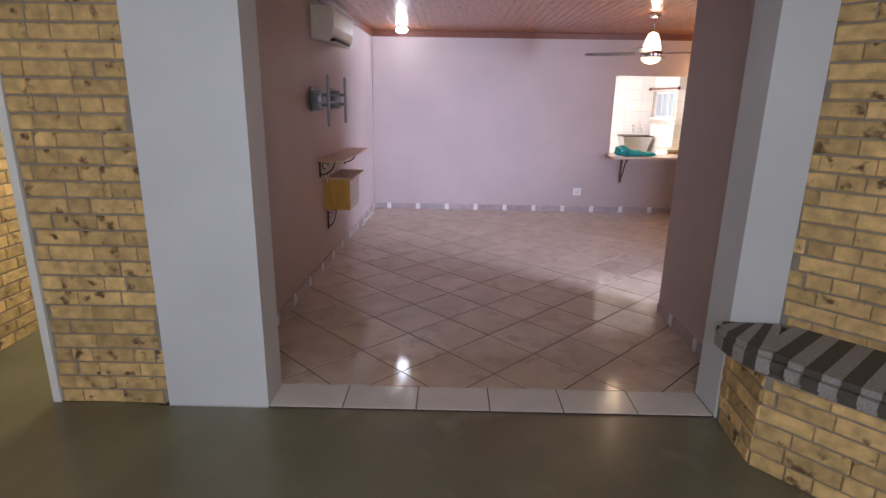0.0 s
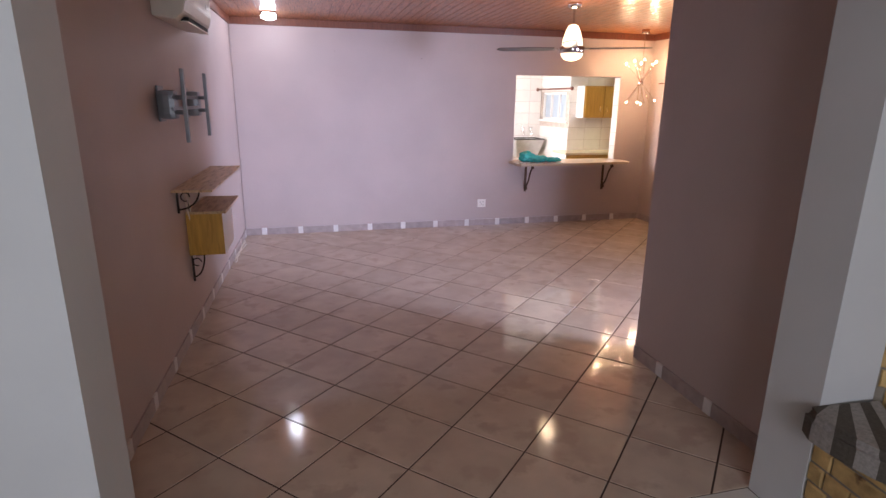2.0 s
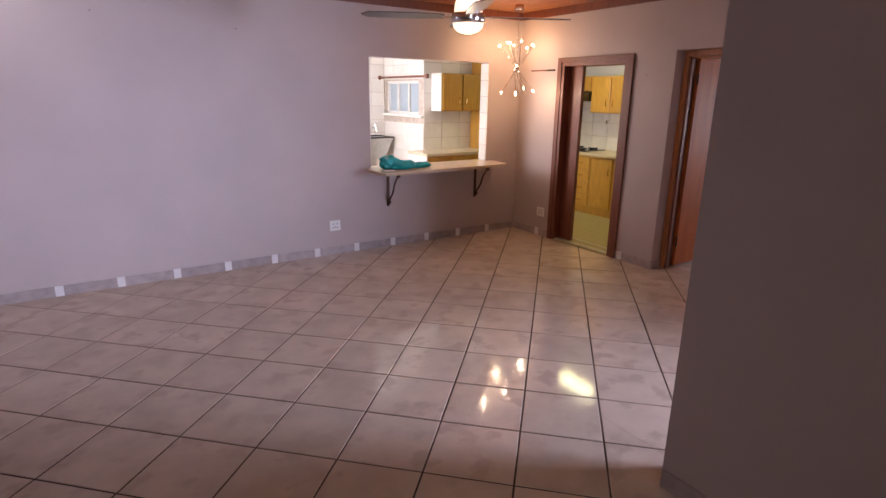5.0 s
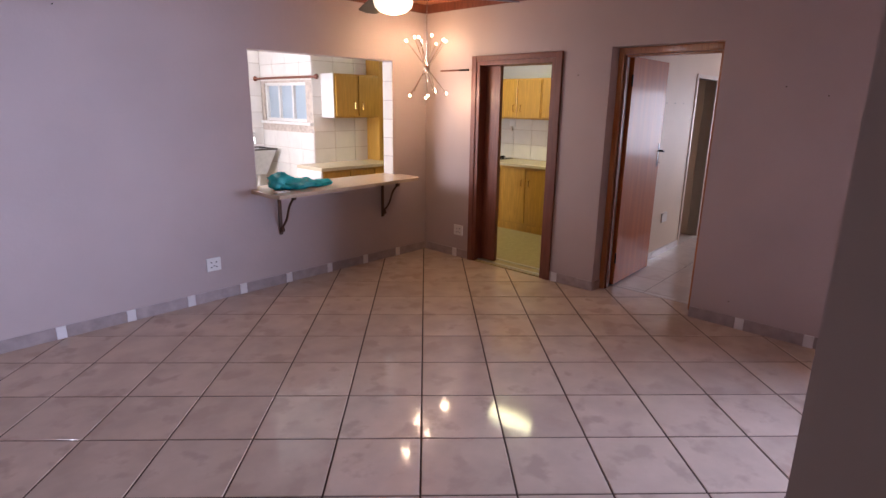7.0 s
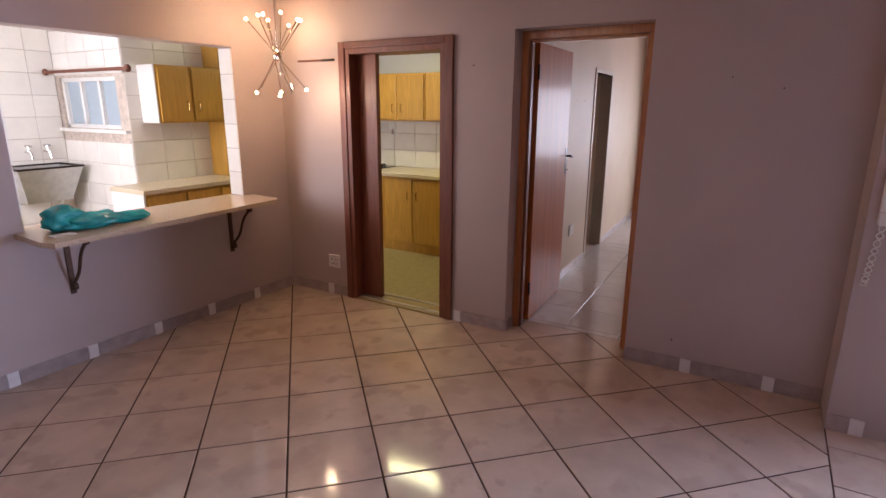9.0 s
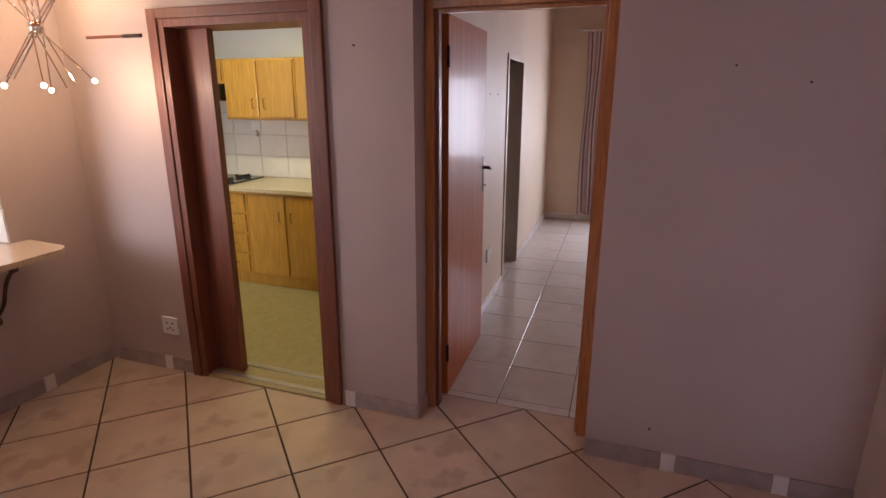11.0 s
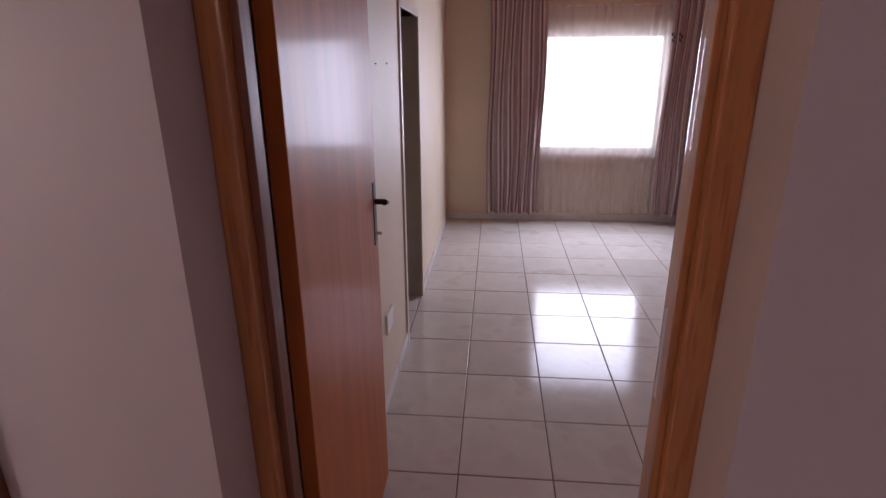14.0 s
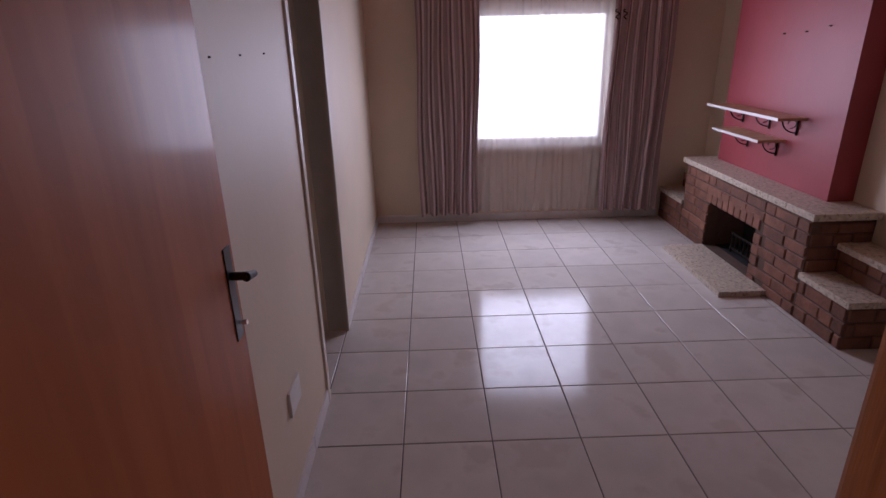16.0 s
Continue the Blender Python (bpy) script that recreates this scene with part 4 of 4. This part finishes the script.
tagged(box("worktop", COUNTER, (7.13, 4.09, 0.857, 7.755, 6.865, 0.895), bevel=0.006), "cream laminate worktop along the kitchen wall", "worktop")
for y0, y1 in ((5.30, 6.03), (4.56, 5.295)):
    cabinet("oak kitchen wall cupboard with two doors", 7.42, y0, 7.755, y1, 1.45, 1.965, "x", doors=2, group="wall cupboards")
cabinet("short oak wall cupboard over the cooker hood", 7.42, 6.035, 7.755, 6.80, 1.76, 1.965, "x", doors=1, group="wall cupboards")
hood = thing("cooker_hood", "dark cooker hood under a short cupboard", "hood")
bm = bmesh.new()
f = bm.faces.new([bm.verts.new(p) for p in ((7.2, 6.04, 1.62), (7.755, 6.04, 1.60), (7.755, 6.04, 1.758), (7.42, 6.04, 1.758))])
g = bmesh.ops.extrude_face_region(bm, geom=[f])
bmesh.ops.translate(bm, verts=[v for v in g["geom"] if isinstance(v, bmesh.types.BMVert)], vec=(0, 0.57, 0))
part("canopy", bm, HOB, hood)
hob = thing("gas_hob", "black hob with pan supports on the worktop", "hob")
box("plate", HOB, (7.22, 5.90, 0.895, 7.68, 6.48, 0.907), hob, 0.004)
for x, y in ((7.33, 6.05), (7.57, 6.05), (7.33, 6.33), (7.57, 6.33)):
    bm = bmesh.new()
    add_box(bm, x - 0.09, y - 0.006, 0.915, x + 0.09, y + 0.006, 0.93)
    add_box(bm, x - 0.006, y - 0.09, 0.915, x + 0.006, y + 0.09, 0.93)
    add_tube(bm, (x, y, 0.905), (x, y, 0.92), 0.04)
    part("pan_support", bm, HOB, hob)
sw = thing("wall_switch", "white wall socket with a hanging plug", "socket", "wall sockets")
box("plate", WHITE_PLASTIC, (7.735, 5.93, 1.32, 7.75, 6.03, 1.42), sw)
box("plug", IVORY, (7.7, 5.96, 1.28, 7.735, 6.00, 1.34), sw, 0.006)

tube_lamp = thing("tube_lamp", "lit fluorescent tube on the kitchen ceiling", "lamp")
box("batten", WHITE_PLASTIC, (6.52, 4.3, 2.44, 6.58, 5.6, 2.5), tube_lamp)
tube("tube", GLOW_TUBE, (6.55, 4.33, 2.42), (6.55, 5.57, 2.42), 0.014, tube_lamp)

cabinet("oak base unit under the hatch-side worktop", 4.80, 6.40, 5.90, 6.86, 0.1, 0.890, "y", doors=3)
tagged(box("end_panel", WHITE_PLASTIC, (4.78, 6.39, 0.004, 4.798, 6.86, 0.891), bevel=0.002), "white end panel of the base unit", "panel")
tagged(box("cabinet_plinth", W_KITCHEN, (4.80, 6.45, 0.004, 5.90, 6.84, 0.099), bevel=0.002), "oak plinth below the base unit", "plinth")
tagged(box("worktop", COUNTER, (4.77, 6.36, 0.892, 5.90, 6.86, 0.93), bevel=0.006), "cream laminate worktop beside the hatch", "worktop")
uc = cabinet("oak wall cupboard with two doors and a white side", 5.16, 6.62, 5.82, 6.86, 1.46, 1.955, "y", doors=2, group="wall cupboards")
box("side_panel", WHITE_PLASTIC, (5.148, 6.62, 1.46, 5.158, 6.86, 1.955), uc, 0.001, "white side panel")
tagged(box("tall_panel", W_KITCHEN, (5.823, 6.62, 0.931, 5.90, 6.86, 2.3), bevel=0.003), "tall oak end panel standing on the worktop", "panel")
TR = Matrix.Translation((0.10, 0.40, 0.13))
trough = thing("laundry_sink", "white laundry trough with a dark rim on the tiled wall", "sink", m=TR)
bm = bmesh.new()
top_, bot_ = [(4.30, 7.18), (4.84, 7.18), (4.84, 7.60), (4.30, 7.60)], [(4.40, 7.34), (4.78, 7.34), (4.78, 7.60), (4.40, 7.60)]
vt = [bm.verts.new((x, y, 0.92)) for x, y in top_]
vb = [bm.verts.new((x, y, 0.60)) for x, y in bot_]
vi = [bm.verts.new((x + (0.02 if x < 4.6 else -0.02), y + (0.02 if y < 7.4 else -0.02), 0.92)) for x, y in top_]
vj = [bm.verts.new((x, y - (0.03 if y > 7.5 else -0.03), 0.66)) for x, y in bot_]
for a, b in ((vt, vb), (vt, vi), (vi, vj)):
    for k in range(4):
        bm.faces.new((a[k], a[(k + 1) % 4], b[(k + 1) % 4], b[k]))
bm.faces.new(vb)
bm.faces.new(vj)
part("basin", bm, STEEL, trough)
bm = bmesh.new()
for dims in ((4.29, 7.17, 0.918, 4.85, 7.20, 0.935), (4.29, 7.58, 0.918, 4.85, 7.60, 0.935), (4.29, 7.2, 0.918, 4.32, 7.58, 0.935), (4.82, 7.2, 0.918, 4.85, 7.58, 0.935)):
    add_box(bm, *dims, bevel=0.003)
part("rim", bm, DARK_METAL, trough, "dark steel rim")
tap = thing("tap_pair", "chrome wall taps above the laundry trough", "tap", m=TR)
for x in (4.56, 4.72):
    bm = bmesh.new()
    add_tube(bm, (x, 7.60, 1.05), (x, 7.50, 1.05), 0.012)
    add_tube(bm, (x, 7.50, 1.055), (x, 7.48, 0.99), 0.010)
    add_tube(bm, (x, 7.53, 1.05), (x, 7.53, 1.11), 0.009)
    add_tube(bm, (x - 0.03, 7.53, 1.11), (x + 0.03, 7.53, 1.11), 0.008)
    part("tap", bm, CHROME, tap)
bm = bmesh.new()
add_tube(bm, (4.70, 7.40, 0.62), (4.70, 7.45, 0.30), 0.02)
add_tube(bm, (4.70, 7.45, 0.31), (4.70, 7.60, 0.28), 0.02)
part("waste_pipe", bm, WHITE_PLASTIC, trough)
krod = thing("curtain_rod", "reddish wooden curtain rod with a turned end over the small window", "curtain rod")
tube("pole", W_TRIM, (4.94, 6.66, 1.91), (4.94, 7.98, 1.91), 0.014, krod)
for y in (6.64, 7.985):
    lathe("finial", W_TRIM, [(0.01, -0.03), (0.026, -0.015), (0.028, 0.01), (0.012, 0.03)], (4.94, y, 1.91), krod, seg=14)
for y in (6.9, 7.8):
    tube("bracket", W_TRIM, (5.03, y, 1.91), (4.94, y, 1.91), 0.009, krod)

# ---- bedroom things ----
fp = thing("fireplace", "brown brick fireplace with terrazzo slabs and stepped ends", "fireplace", m=BED)
YB = -3.245
FYf = -2.845
wall_ob = wall("core", MORTAR_DARK, 0.0, FYf - 0.012 - 0.1, 1.69, FYf - 0.012, 0, 0.645, [(0.55, 1.235, 0.035, 0.41)])
wall_ob.parent = fp
box("core", MORTAR_DARK, (0.0, YB, 0, 0.55, FYf - 0.115, 0.645), fp, 0)
box("core", MORTAR_DARK, (1.235, YB, 0, 1.69, FYf - 0.115, 0.645), fp, 0)
box("core", MORTAR_DARK, (0.55, YB, 0.42, 1.235, FYf - 0.115, 0.645), fp, 0)
box("firebox_back", BLACK, (0.55, YB, 0.03, 1.235, YB + 0.06, 0.42), fp, 0, "sooty firebox back")
box("firebox_floor", BLACK, (0.55, YB + 0.06, 0.0, 1.235, FYf - 0.115, 0.034), fp, 0)
box("mantel_slab", TERRAZZO, (-0.04, YB, 0.645, 1.735, FYf + 0.02, 0.69), fp, 0.006)
box("hearth_slab", TERRAZZO, (0.295, FYf - 0.005, 0.0, 1.25, -2.52, 0.04), fp, 0.006)
for x0, x1 in ((-0.43, -0.002), (1.692, 2.2)):
    box("step_core", MORTAR_DARK, (x0 + 0.012, YB, 0, x1, FYf - 0.012, 0.265), fp, 0)
    box("step_slab", TERRAZZO, (x0 - 0.012, -3.065, 0.265, x1, FYf + 0.012, 0.305), fp, 0.005)
    box("step_core", MORTAR_DARK, (x0 + 0.012, YB, 0.266, x1, -3.07, 0.455), fp, 0)
    box("step_slab", TERRAZZO, (x0 - 0.03, YB, 0.455, x1, -3.035, 0.495), fp, 0.005)
grate = thing("fire_grate", "black iron fire grate inside the firebox", "grate", m=BED)
for k in range(7):
    tube("bar", DARK_METAL, (0.70 + 0.06 * k, -3.0, 0.06), (0.70 + 0.06 * k, -3.0, 0.20), 0.008, grate)
for z in (0.07, 0.19):
    tube("rail", DARK_METAL, (0.68, -3.0, z), (1.08, -3.0, z), 0.008, grate)
for x in (0.70, 1.06):
    tube("foot", DARK_METAL, (x, -3.0, 0.034), (x, -3.0, 0.07), 0.010, grate)
wall("wall_chimney_breast", PAINT_RED, 0.22, YB, 1.62, -3.075, 0.69, 2.75, m=BED, label="red painted chimney breast above the mantel")
for nm, x0, x1, z, bx in (("upper", 0.56, 1.545, 1.155, (0.64, 0.96, 1.32)), ("lower", 0.74, 1.40, 0.98, (0.82, 1.2))):
    s = thing("wall_shelf", nm + " pale shelf on black scroll brackets on the red wall", "shelf", "chimney shelves", m=BED)
    box("board", W_SHELF, (x0, -3.075, z, x1, -2.875, z + 0.018), s)
    box("edging", WHITE_PLASTIC, (x0, -2.875, z, x1, -2.871, z + 0.02), s, 0.001, "white front edging")
    for x in bx:
        curl_bracket("bracket", DARK_METAL, s, x, -3.067, z, 0.13, 0.11, 0, 1, 0.005)
for x, z in ((0.52, 1.74), (0.74, 1.71), (0.98, 1.70)):
    tagged(tube("wall_nail", DARK_METAL, BED @ Vector((x, -3.075, z)), BED @ Vector((x, -3.06, z)), 0.005, seg=8), "small nail in the red painted wall", "nail", "wall nails")
for x in (-1.60, -1.355, -1.10):
    tagged(tube("wall_nail", DARK_METAL, BED @ Vector((x, 0.0, 1.673)), BED @ Vector((x, -0.006, 1.673)), 0.003, seg=8), "small nail remaining in the cream wall", "nail", "wall nails")
bs = thing("wall_socket", "white socket plate low on the bedroom wall", "socket", "wall sockets", m=BED)
box("plate", WHITE_PLASTIC, (-1.37, -0.012, 0.38, -1.22, 0.0, 0.485), bs)


def drape(name, label, y0, y1, z0, z1, folds, amp, material, x=1.88, seed=0, pinch=0.0):
    bm = bmesh.new()
    uvl = bm.loops.layers.uv.new("UVMap")
    nu, nv = folds * 10, 14
    rnd = random.Random(seed)
    ph = [rnd.uniform(-0.9, 0.9) for _ in range(folds + 2)]
    grid = []
    for j in range(nv + 1):
        v = j / nv
        row = []
        for i in range(nu + 1):
            u = i / nu
            k = u * folds
            f = math.sin(2 * math.pi * k + 0.8 * ph[int(k)]) + 0.3 * math.sin(4 * math.pi * k + ph[int(k)] * 3 + v * 2)
            w = 1 - pinch * math.sin(math.pi * min(1, v * 1.3)) * 0.5
            y = (y0 + y1) / 2 + (u - 0.5) * (y1 - y0) * w + 0.012 * math.sin(7 * v + k)
            row.append(bm.verts.new((x + amp * f * (0.7 + 0.4 * (1 - v)), y, z0 + (z1 - z0) * v + (0.01 * math.sin(k * 5) if j == 0 else 0))))
        grid.append(row)
    for j in range(nv):
        for i in range(nu):
            fc = bm.faces.new((grid[j][i], grid[j][i + 1], grid[j + 1][i + 1], grid[j + 1][i]))
            for lp, (a, b) in zip(fc.loops, ((i, j), (i + 1, j), (i + 1, j + 1), (i, j + 1))):
                lp[uvl].uv = (a / nu, b / nv)
    ob = finish(name, bm, material, smooth=True)
    ob.matrix_world = BED
    return ob


ROD_Z = 2.44
for y0, y1, sd_ in ((-1.01, -0.45, 3), (-2.75, -2.2, 8)):
    tagged(drape("curtain", "", y0, y1, 0.11, ROD_Z - 0.02, 6, 0.040, CURTAIN, 2.075, sd_), "brown and pink striped curtain drawn aside in folds", "curtain", "bedroom curtains")
tagged(drape("sheer_curtain", "", -2.33, -0.90, 0.11, 2.2, 16, 0.014, SHEER, 2.14, 5), "white sheer voile curtain hanging across the window", "curtain")
rod = thing("curtain_rod", "white metal curtain rod above the bedroom window", "curtain rod", m=BED)
tube("pole", WHITE_PLASTIC, (2.09, -2.88, ROD_Z), (2.09, -0.36, ROD_Z), 0.012, rod)
tube("sheer_wire", WHITE_PLASTIC, (2.14, -2.85, 2.195), (2.14, -0.40, 2.195), 0.004, rod)
for y in (-2.90, -0.34):
    lathe("finial", WHITE_PLASTIC, [(0.008, -0.025), (0.022, -0.01), (0.022, 0.01), (0.008, 0.025)], (2.09, y, ROD_Z), rod, seg=12)
for y in (-2.5, -0.5):
    tube("bracket", WHITE_PLASTIC, (2.205, y, ROD_Z - 0.02), (2.09, y, ROD_Z), 0.008, rod)
hold = thing("curtain_hook", "dark metal tieback hook on the curtain edge", "hook", m=BED)
for y in (-2.21, -2.28):
    bm = bmesh.new()
    pts = [(2.02 + 0.015 * math.cos(t), y + 0.015 * math.sin(2 * t), 1.93 - 0.03 * t / 2) for t in [k * 0.6 for k in range(10)]]
    for p, q in zip(pts, pts[1:]):
        add_tube(bm, p, q, 0.006, seg=6)
    part("scroll", bm, DARK_METAL, hold)

av = thing("air_vent", "cream-painted air brick with dark square holes under the ceiling", "vent", m=BED)
# black sheet behind the bars gives the holes their shade
box("backing", BLACK, (2.197, -1.64, 2.265, 2.205, -1.44, 2.395), av, 0.0, "dark holes")
for k in range(10):
    y = -1.645 + 0.0217 * k
    box("upright_bar", PAINT_IN, (2.189, y, 2.260, 2.1965, y + 0.007, 2.400), av, 0.0)
for k in range(7):
    z = 2.260 + 0.0222 * k
    box("cross_bar", PAINT_IN, (2.187, -1.645, z, 2.1955, -1.4427, z + 0.007), av, 0.0)

# ---- skirtings ----


def skirting(name, label, p, q, first, side, white=True, z=0.088, m=None):
    """Tile skirting from p to q; small white squares every 0.4545 m; side: which way is the room."""
    ob = thing(name, label, "skirting", kind="structure", m=m)
    p, q = Vector((*p, 0)), Vector((*q, 0))
    d = (q - p).normalized()
    length = (q - p).length
    turn = Matrix.Translation(p) @ pose(0, 0, 0, 0, 0, math.degrees(math.atan2(d.y, d.x)))
    s = first - 0.4545
    while s < length:
        for a, b, mt in ((s - 0.03, s + 0.03, SKIRT_WHITE), (s + 0.033, s + 0.4215, SKIRT)):
            a, b = max(a, 0), min(b, length)
            if b - a > 0.01:
                box("skirting_tile", (SKIRT_WHITE if not white else mt), (a, 0, 0, b, side * (0.010 if mt is SKIRT else 0.012), z), ob, 0.0015, m=turn)
        s += 0.4545
    return ob


skirting("baseboard_north", "grey tile skirting with small white squares", (0.0, YF), (XR, YF), 0.228, -1)
skirting("baseboard_west", "grey tile skirting with small white squares", (0, 0.115), (0, YF - 0.03), 0.42, -1, m=WEST)
skirting("baseboard_east", "grey tile skirting with small white squares", (XR, 1.535), (XR, 2.63), 0.266, 1)
skirting("baseboard_east_mid", "grey tile skirting with small white squares", (XR, 3.497), (XR, 3.945), 0.40, 1)
skirting("baseboard_east_end", "grey tile skirting with small white squares", (XR, 4.98), (XR, YF - 0.014), 0.20, 1)
skirting("baseboard_reveal", "grey tile skirting in the door reveal", (XR, 3.497), (5.80, 3.497), 0.4, -1)
skirting("baseboard_splay", "grey tile skirting with small white squares", (2.936, 0.12), (2.945, 1.43), 0.57, 1)
skirting("baseboard_nib", "grey tile skirting on the wall end", (5.38, 1.26), (5.38, 1.535), 0.6, 1)
for nm, p, q, sd2 in (("baseboard_bed_a", (-2.74, 0), (-0.75, 0), -1), ("baseboard_bed_b", (0.035, 0), (2.195, 0), -1), ("baseboard_bed_c", (2.205, -2.83), (2.205, -0.014), 1)):
    skirting(nm, "pale tile skirting along the bedroom wall", p, q, 0.3, sd2, white=False, z=0.075, m=BED)

# ---- pieces: floor tiles, wall tiles, bricks ----
S = 0.4214
U = Vector((math.cos(math.radians(45.0)), math.sin(math.radians(45.0))))
V = Vector((-U.y, U.x))
O = Vector((1.191, 0.595))
shared = {}


def lay_tile(parent, poly, material, key=None, at=(0, 0), turn=0.0):
    if key is not None and key in shared:
        me = shared[key]
    else:
        me = slab_mesh("floor_tile", poly)
        me.materials.append(material)
        if key is not None:
            shared[key] = me
    ob = new("floor_tile", me)
    ob.matrix_basis = pose(at[0], at[1], random.uniform(-0.0004, 0.0004), 0, 0, turn)
    ob.parent = parent
    return ob


g_ = 0.0046
for i in range(-12, 20):
    for j in range(-14, 16):
        c = O + S * ((i + 0.5) * U + (j + 0.5) * V)
        if not (-0.6 < c.x < 6.2 and -0.35 < c.y < YF + 0.32):
            continue
        hx = S / 2 - g_
        corners = [c + hx * (a * U + b * V) for a, b in ((-1, -1), (1, -1), (1, 1), (-1, 1))]
        poly = [(p.x, p.y) for p in corners]
        room = clip(clip(poly, 0, 1, 0.116), 1, 0, -0.30)
        west = clip(room, -1, 0, -3.15) if len(room) > 2 else []
        east = clip(clip(clip(room, 1, 0, 3.15), -1, 0, -5.953), 0, 1, 1.535) if len(room) > 2 else []
        for cl in ((poly,) if c.y > 2.0 and 0.5 < c.x < 5.5 else (west, east)):
            if len(cl) < 3:
                continue
            if cl == poly:
                lay_tile(bed_floor, [(hx * (a * U + b * V).x, hx * (a * U + b * V).y) for a, b in ((-1, -1), (1, -1), (1, 1), (-1, 1))], TILE, "living", (c.x, c.y))
            else:
                cx_, cy_ = sum(p[0] for p in cl) / len(cl), sum(p[1] for p in cl) / len(cl)
                lay_tile(bed_floor, [(p[0] - cx_, p[1] - cy_) for p in cl], TILE, None, (cx_, cy_))
for k in range(6):
    a, b = 0.180 + k * 0.419, 0.180 + (k + 1) * 0.419 - 0.006
    lay_tile(bed_floor, [(-0.2065, -0.124), (0.2065, -0.124), (0.2065, 0.124), (-0.2065, 0.124)], TILE_THR, "threshold", ((a + b) / 2, -0.014))
tx = 3.155
while tx < 7.0:
    ty = 1.532
    while ty > -2.2:
        lay_tile(bed_floor, [(-0.167, -0.167), (0.167, -0.167), (0.167, 0.167), (-0.167, 0.167)], TILE, "sunroom", (tx + 0.17, ty - 0.17))
        ty -= 0.34
    tx += 0.34
bed_parent = bpy.data.objects["floor_bedroom"]
SX, SY = 0.4031, 0.4031
for i in range(-9, 8):
    for j in range(-9, 3):
        x, y = -0.678 + SX * (i + 0.5), -0.398 + SY * (j + 0.5)
        c = BED @ Vector((x, y, 0))
        if x > 2.4 or y > 0.6 or y < -3.4 or c.x < 5.7:
            continue
        hx, hy = SX / 2 - 0.0025, SY / 2 - 0.0025
        if c.x < 6.3:
            poly = [(BED @ Vector((x + a * hx, y + b * hy, 0)))[:2] for a, b in ((-1, -1), (1, -1), (1, 1), (-1, 1))]
            cl = clip(poly, 1, 0, 5.959)
            if len(cl) < 3:
                continue
            cx_, cy_ = sum(p[0] for p in cl) / len(cl), sum(p[1] for p in cl) / len(cl)
            lay_tile(bed_parent, [(p[0] - cx_, p[1] - cy_) for p in cl], TILE_BED, None, (cx_, cy_))
        else:
            lay_tile(bed_parent, [(-hx, -hy), (hx, -hy), (hx, hy), (-hx, hy)], TILE_BED, "bedroom", (c.x, c.y), 1.81)

tile_wall(knorth, (3.0, 8.007), (1, 0), 2.02, 0.30, 2.45, 0.20, TILE_KITCHEN)
tile_wall(kwin, (5.027, 8.007), (0, -1), 1.145, 0.28, 2.45, 0.20, TILE_KITCHEN, skip=lambda s, z: 0.02 < s < 1.06 and 1.3 < z < 1.93)
tile_wall(kback, (5.027, 6.867), (1, 0), 0.85, 0.895, 2.45, 0.20, TILE_KITCHEN)
tile_wall(keast, (7.757, 6.86), (0, -1), 2.6, 0.895, 1.72, 0.20, TILE_KITCHEN)
box("header_plaster", PAINT_WHITE, (7.750, 3.95, 1.97, 7.757, 6.86, 2.5), keast, 0)

lay_bricks(pier_brick, (-1.02, YT + 0.03), (1, 0), 0.63, -0.012, 2.62, BRICK, seed=2)
lay_bricks(passage_wall, (-1.865, -0.6), (0, 1), 2.2, -0.012, 2.62, BRICK, seed=3, mixed=0.08)
lay_bricks(diag_wall, (p0.x, p0.y), DG, 1.45, 0.45, 2.62, BRICK, seed=4, mixed=0.2)
lay_bricks(bench_core, (e0.x + 0.012, e0.y), (e1.x - e0.x, e1.y - e0.y), 0.42, -0.012, 0.47, BRICK, seed=6)
lay_bricks(bench_core, (e1.x + 0.01, e1.y + 0.01), DG, 1.6, -0.012, 0.47, BRICK, seed=7, mixed=0.15)
lay_bricks(fp, (1.69, FYf - 0.012), (-1, 0), 1.69, 0.0, 0.645, BRICK_RED, seed=8, mixed=0.15, course=0.0795,
           skip=lambda s, z: 0.36 < s < 1.235 and z < 0.5)
for k in range(9):
    box("brick", BRICK_RED, (0.505 + k * 0.086, FYf - 0.06, 0.412, 0.505 + k * 0.086 + 0.075, FYf + 0.0, 0.51), fp, 0.004)
for x0, n in ((0.465, 1), (1.24, 1)):
    for k in range(5):
        box("brick", BRICK_RED, (x0, FYf - 0.06, 0.0 + k * 0.0775, x0 + 0.08, FYf, 0.067 + k * 0.0775), fp, 0.004)
lay_bricks(fp, (-0.002, FYf - 0.012), (-1, 0), 0.42, 0.0, 0.265, BRICK_RED, seed=9, course=0.088)
lay_bricks(fp, (2.2, FYf - 0.012), (-1, 0), 0.50, 0.0, 0.265, BRICK_RED, seed=10, course=0.088)
lay_bricks(fp, (-0.002, -3.07), (-1, 0), 0.42, 0.305, 0.455, BRICK_RED, seed=11, course=0.08)
lay_bricks(fp, (2.2, -3.07), (-1, 0), 0.50, 0.305, 0.455, BRICK_RED, seed=12, course=0.08)
lay_bricks(fp, (-0.418, FYf - 0.012), (0, -1), 0.38, 0.0, 0.265, BRICK_RED, seed=13, course=0.088)
lay_bricks(fp, (0.0, FYf - 0.012), (0, -1), 0.38, 0.305, 0.63, BRICK_RED, seed=14, course=0.085)
